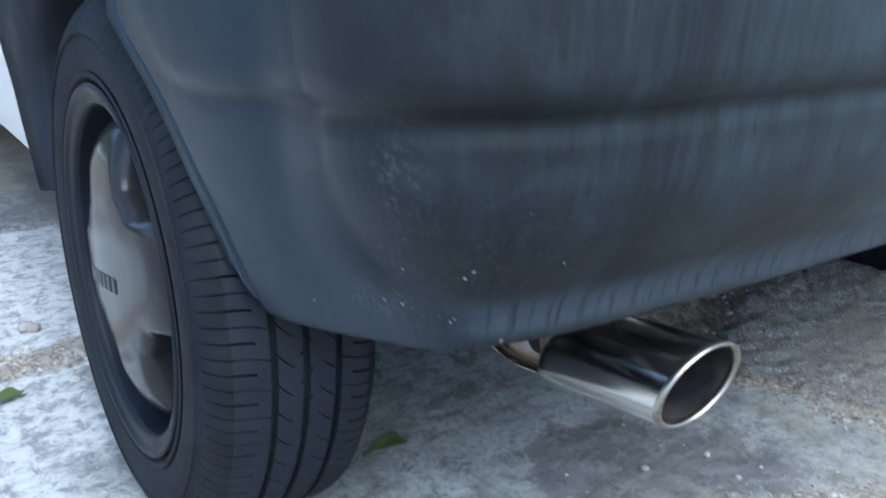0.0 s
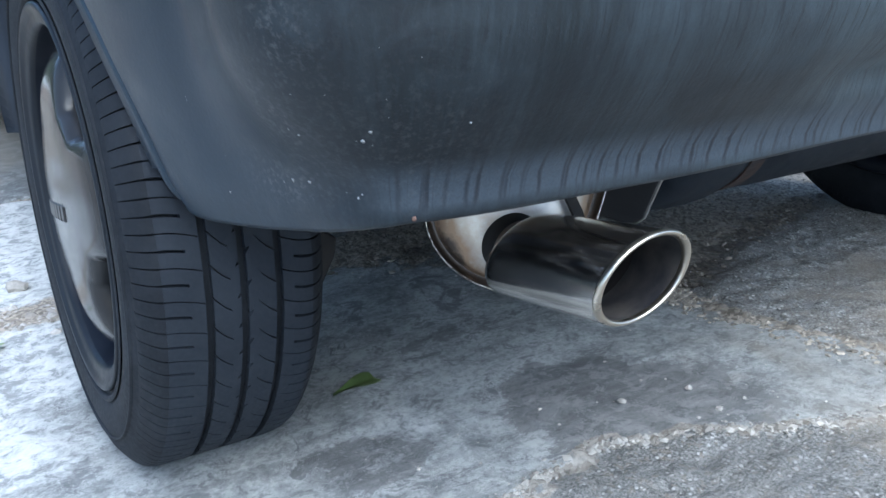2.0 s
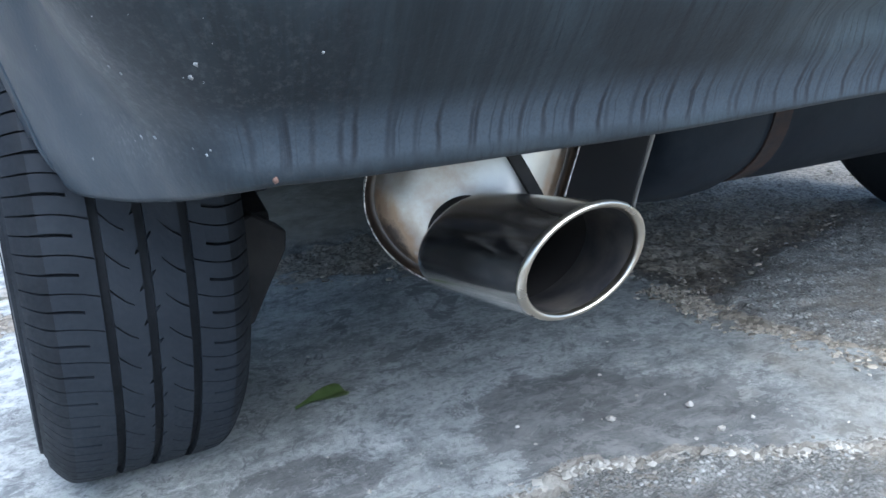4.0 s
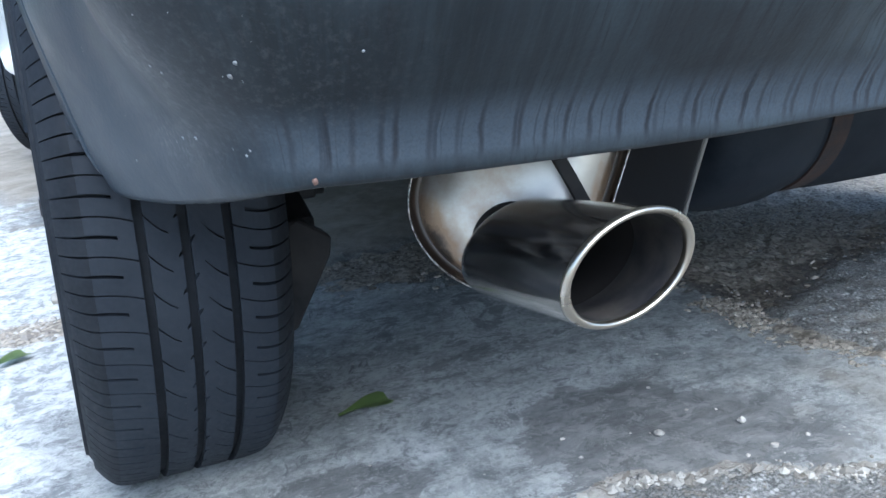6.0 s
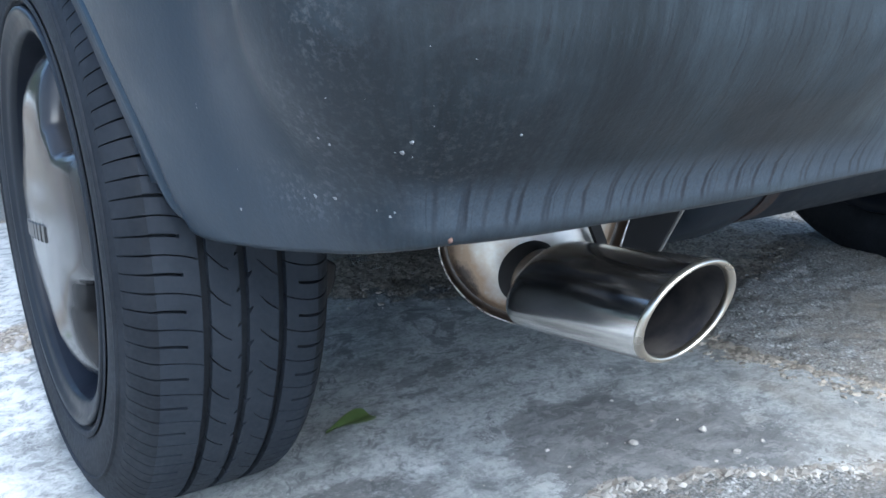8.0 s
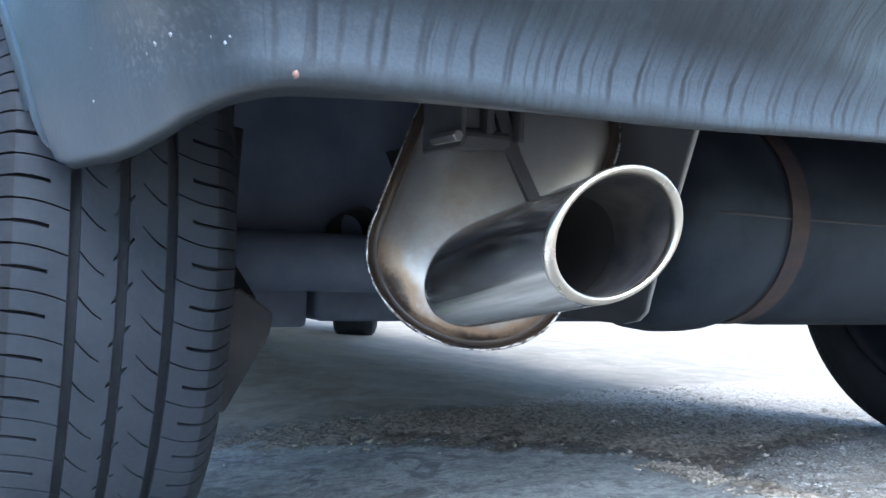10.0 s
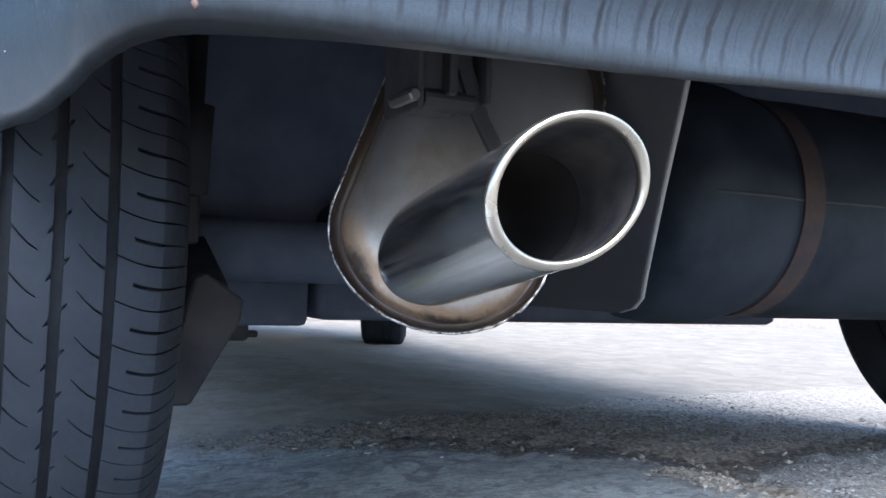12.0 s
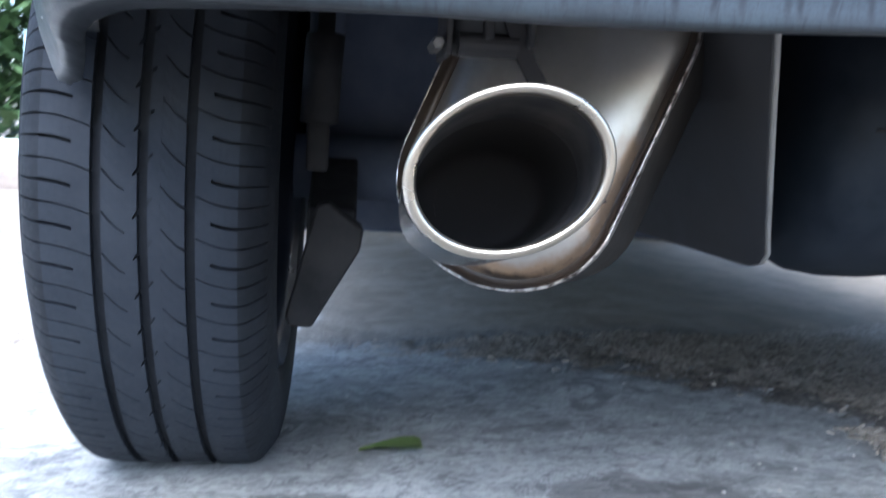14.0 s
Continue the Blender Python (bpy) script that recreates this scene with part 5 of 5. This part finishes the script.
def grit(name, label, count, place, sizes, material, seed):
    rng = random.Random(seed)
    base = bmesh.new()
    bmesh.ops.create_icosphere(base, subdivisions=1, radius=1.0)
    bv = [v.co.copy() for v in base.verts]
    bf = [[v.index for v in f.verts] for f in base.faces]
    base.free()
    verts, faces = [], []
    for _ in range(count):
        x, y = place(rng)
        r = sizes[0] + (sizes[1] - sizes[0]) * rng.random() ** 3
        a, sx, sy, sz = rng.uniform(0, 6.28), rng.uniform(0.6, 1.5), rng.uniform(0.6, 1.3), rng.uniform(0.4, 0.9)
        o = len(verts)
        z = float(level(x, y)) - r * 0.05
        for p in bv:
            k = 1 + rng.uniform(-0.35, 0.3)
            px, py, pz = p.x * r * sx * k, p.y * r * sy * k, p.z * r * sz * k
            verts.append((x + px * math.cos(a) - py * math.sin(a), y + px * math.sin(a) + py * math.cos(a), z + pz))
        faces += [[o + i for i in f] for f in bf]
    me = bpy.data.meshes.new(name)
    me.from_pydata(verts, [], faces)
    me.materials.append(material)
    return tagged(new(name, me), label, "grit", kind="stuff")


def along(line, width):
    L = [math.hypot(b[0] - a[0], b[1] - a[1]) for a, b in zip(line, line[1:])]

    def f(rng):
        s = rng.random() * sum(L)
        for (a, b), l in zip(zip(line, line[1:]), L):
            if s <= l:
                t = s / l
                w = rng.gauss(0, width)
                nx, ny = (b[1] - a[1]) / l, -(b[0] - a[0]) / l
                return a[0] + (b[0] - a[0]) * t + nx * w, a[1] + (b[1] - a[1]) * t + ny * w
            s -= l
        return line[-1]
    return f


grit("crack_gravel", "loose pale gravel along the crack in the concrete", 2000, along(CRACK[2:13], 0.0062), (0.0005, 0.0032), CHIPS, 5)
grit("crack_stones", "pale broken cement lumps along the crack", 170, along(CRACK[3:11], 0.0040), (0.0022, 0.0070), CHIPS, 25)


def in_grime(rng):
    """A place on the strip of dirt under the car."""
    while True:
        x, y = rng.uniform(0.1, 1.45), rng.uniform(-0.12, 0.8)
        if inside(np.array([x + rng.gauss(0, 0.02)]), np.array([y + rng.gauss(0, 0.02)]), GRIME)[0]:
            return x, y


grit("dirt_gravel", "brown grit and debris strewn under the car", 3400, along(ASPHALT[1:6], 0.014), (0.0006, 0.0046), GRIT, 6)
grit("shade_gravel", "coarse tan gravel in a strip under the car", 5000, in_grime, (0.0010, 0.0052), GRIT, 16)


def rough_ground(rng):
    """A place on the rough concrete outside the skim."""
    while True:
        x, y = rng.uniform(0.35, 1.25), rng.uniform(-0.62, 0.45)
        edge = interp(y, (-0.62, -0.47, -0.43, -0.33, -0.2, -0.06, 0.1, 0.26, 0.45), (0.6, 0.45, 0.60, 0.66, 0.65, 0.66, 0.60, 0.45, 0.35))
        if x > edge + rng.gauss(0, 0.012):
            return x, y


grit("rough_gravel", "small grey stones set in the rough concrete", 7000, rough_ground, (0.0006, 0.0029), ROUGH, 17)
grit("joint_gravel", "loose gravel in a joint beside the wheel", 500, along([(-0.02, 0.50), (-0.12, 0.50), (-0.3, 0.56), (-0.6, 0.62)], 0.035), (0.002, 0.012), JOINT, 7)
grit("scattered_grit", "fine pale grit scattered over the concrete", 500, lambda r: (r.uniform(-0.1, 1.1), r.uniform(-0.5, 0.35)), (0.0007, 0.0022), PEBBLE, 8)


def build_leaf(x, y, turn, label):
    bm = bmesh.new()
    rows = []
    for i in range(15):
        t = i / 14
        w = 0.0165 * (smooth01(-0.05, 0.85, t) * (1 - 0.3 * smooth01(0.92, 1.0, t)))
        z = 0.003 + 0.003 * math.sin(t * 2.2)
        rows.append([bm.verts.new((-0.028 + 0.056 * t, s * w, z + 0.004 * abs(s) + 0.0008 * (1 if s == 0 else 0))) for s in (-1, -0.5, 0, 0.5, 1)])
    grid_faces(bm, rows)
    bmesh.ops.solidify(bm, geom=bm.faces[:], thickness=0.0006)
    ob = part("leaf", bm, LEAF)
    ob.location = (x, y, level(x, y))
    ob.rotation_euler = (0, -0.02, turn)
    return tagged(ob, label, "leaf", "fallen leaves")


build_leaf(0.178, -0.082, 0.12, "fresh green leaf lying on the concrete by the tyre")
build_leaf(-0.160, 0.385, 0.6, "pale green leaf lying beside the loose gravel")


# ---------------- the far side of the yard ----------------
def build_yard_edge():
    bm = bmesh.new()
    box(bm, -9.0, 9.0, 3.95, 4.15, -0.10, 0.08, 0.02, 2)
    tagged(part("kerb", bm, KERB), "worn brown kerb at the edge of the yard", "kerb", kind="structure")
    bm = bmesh.new()
    box(bm, -9.0, 9.0, 4.02, 4.32, 0.078, 0.17, 0.015, 2)
    tagged(part("wall_low", bm, WALLS), "low pale plastered wall", "wall", kind="structure")
    post = new("gate_post")
    post.location = (-1.51, 4.14, 0.168)
    tagged(post, "slim pale blue gate post standing on the low wall", "gate post")
    bm = bmesh.new()
    box(bm, -0.029, 0.029, -0.029, 0.029, 0.006, 0.545, 0.006, 2)
    part("shaft", bm, POST, post)
    bm = bmesh.new()
    box(bm, -0.045, 0.045, -0.045, 0.045, 0.0, 0.008, 0.002, 1)
    part("base_plate", bm, POST, post)
    bm = bmesh.new()
    box(bm, -0.034, 0.034, -0.034, 0.034, 0.543, 0.562, 0.007, 2)
    part("cap", bm, POST, post)
    rng = random.Random(11)
    verts, faces = [], []
    for _ in range(30000):
        x, y, z = rng.uniform(-9, 9), rng.gauss(7.7, 0.4), 0.1 + 2.6 * rng.random() ** 0.8
        z *= 0.75 + 0.25 * math.sin(x * 1.7) * math.sin(x * 0.6 + 1)
        a, b, c = rng.uniform(0, 6.28), rng.uniform(-0.8, 0.8), rng.uniform(0.06, 0.13)
        u = Vector((math.cos(a), math.sin(a), b)) * c
        w = Vector((-math.sin(a), math.cos(a), rng.uniform(-0.6, 0.6))) * c * 0.45
        o = len(verts)
        p = Vector((x, y, z))
        verts += [p - u, p + w, p + u, p - w]
        faces.append((o, o + 1, o + 2, o + 3))
    me = bpy.data.meshes.new("hedge")
    me.from_pydata([tuple(v) for v in verts], [], faces)
    me.materials.append(HEDGE)
    tagged(new("hedge", me), "leafy green hedge behind the low wall", "hedge", kind="stuff")


build_yard_edge()
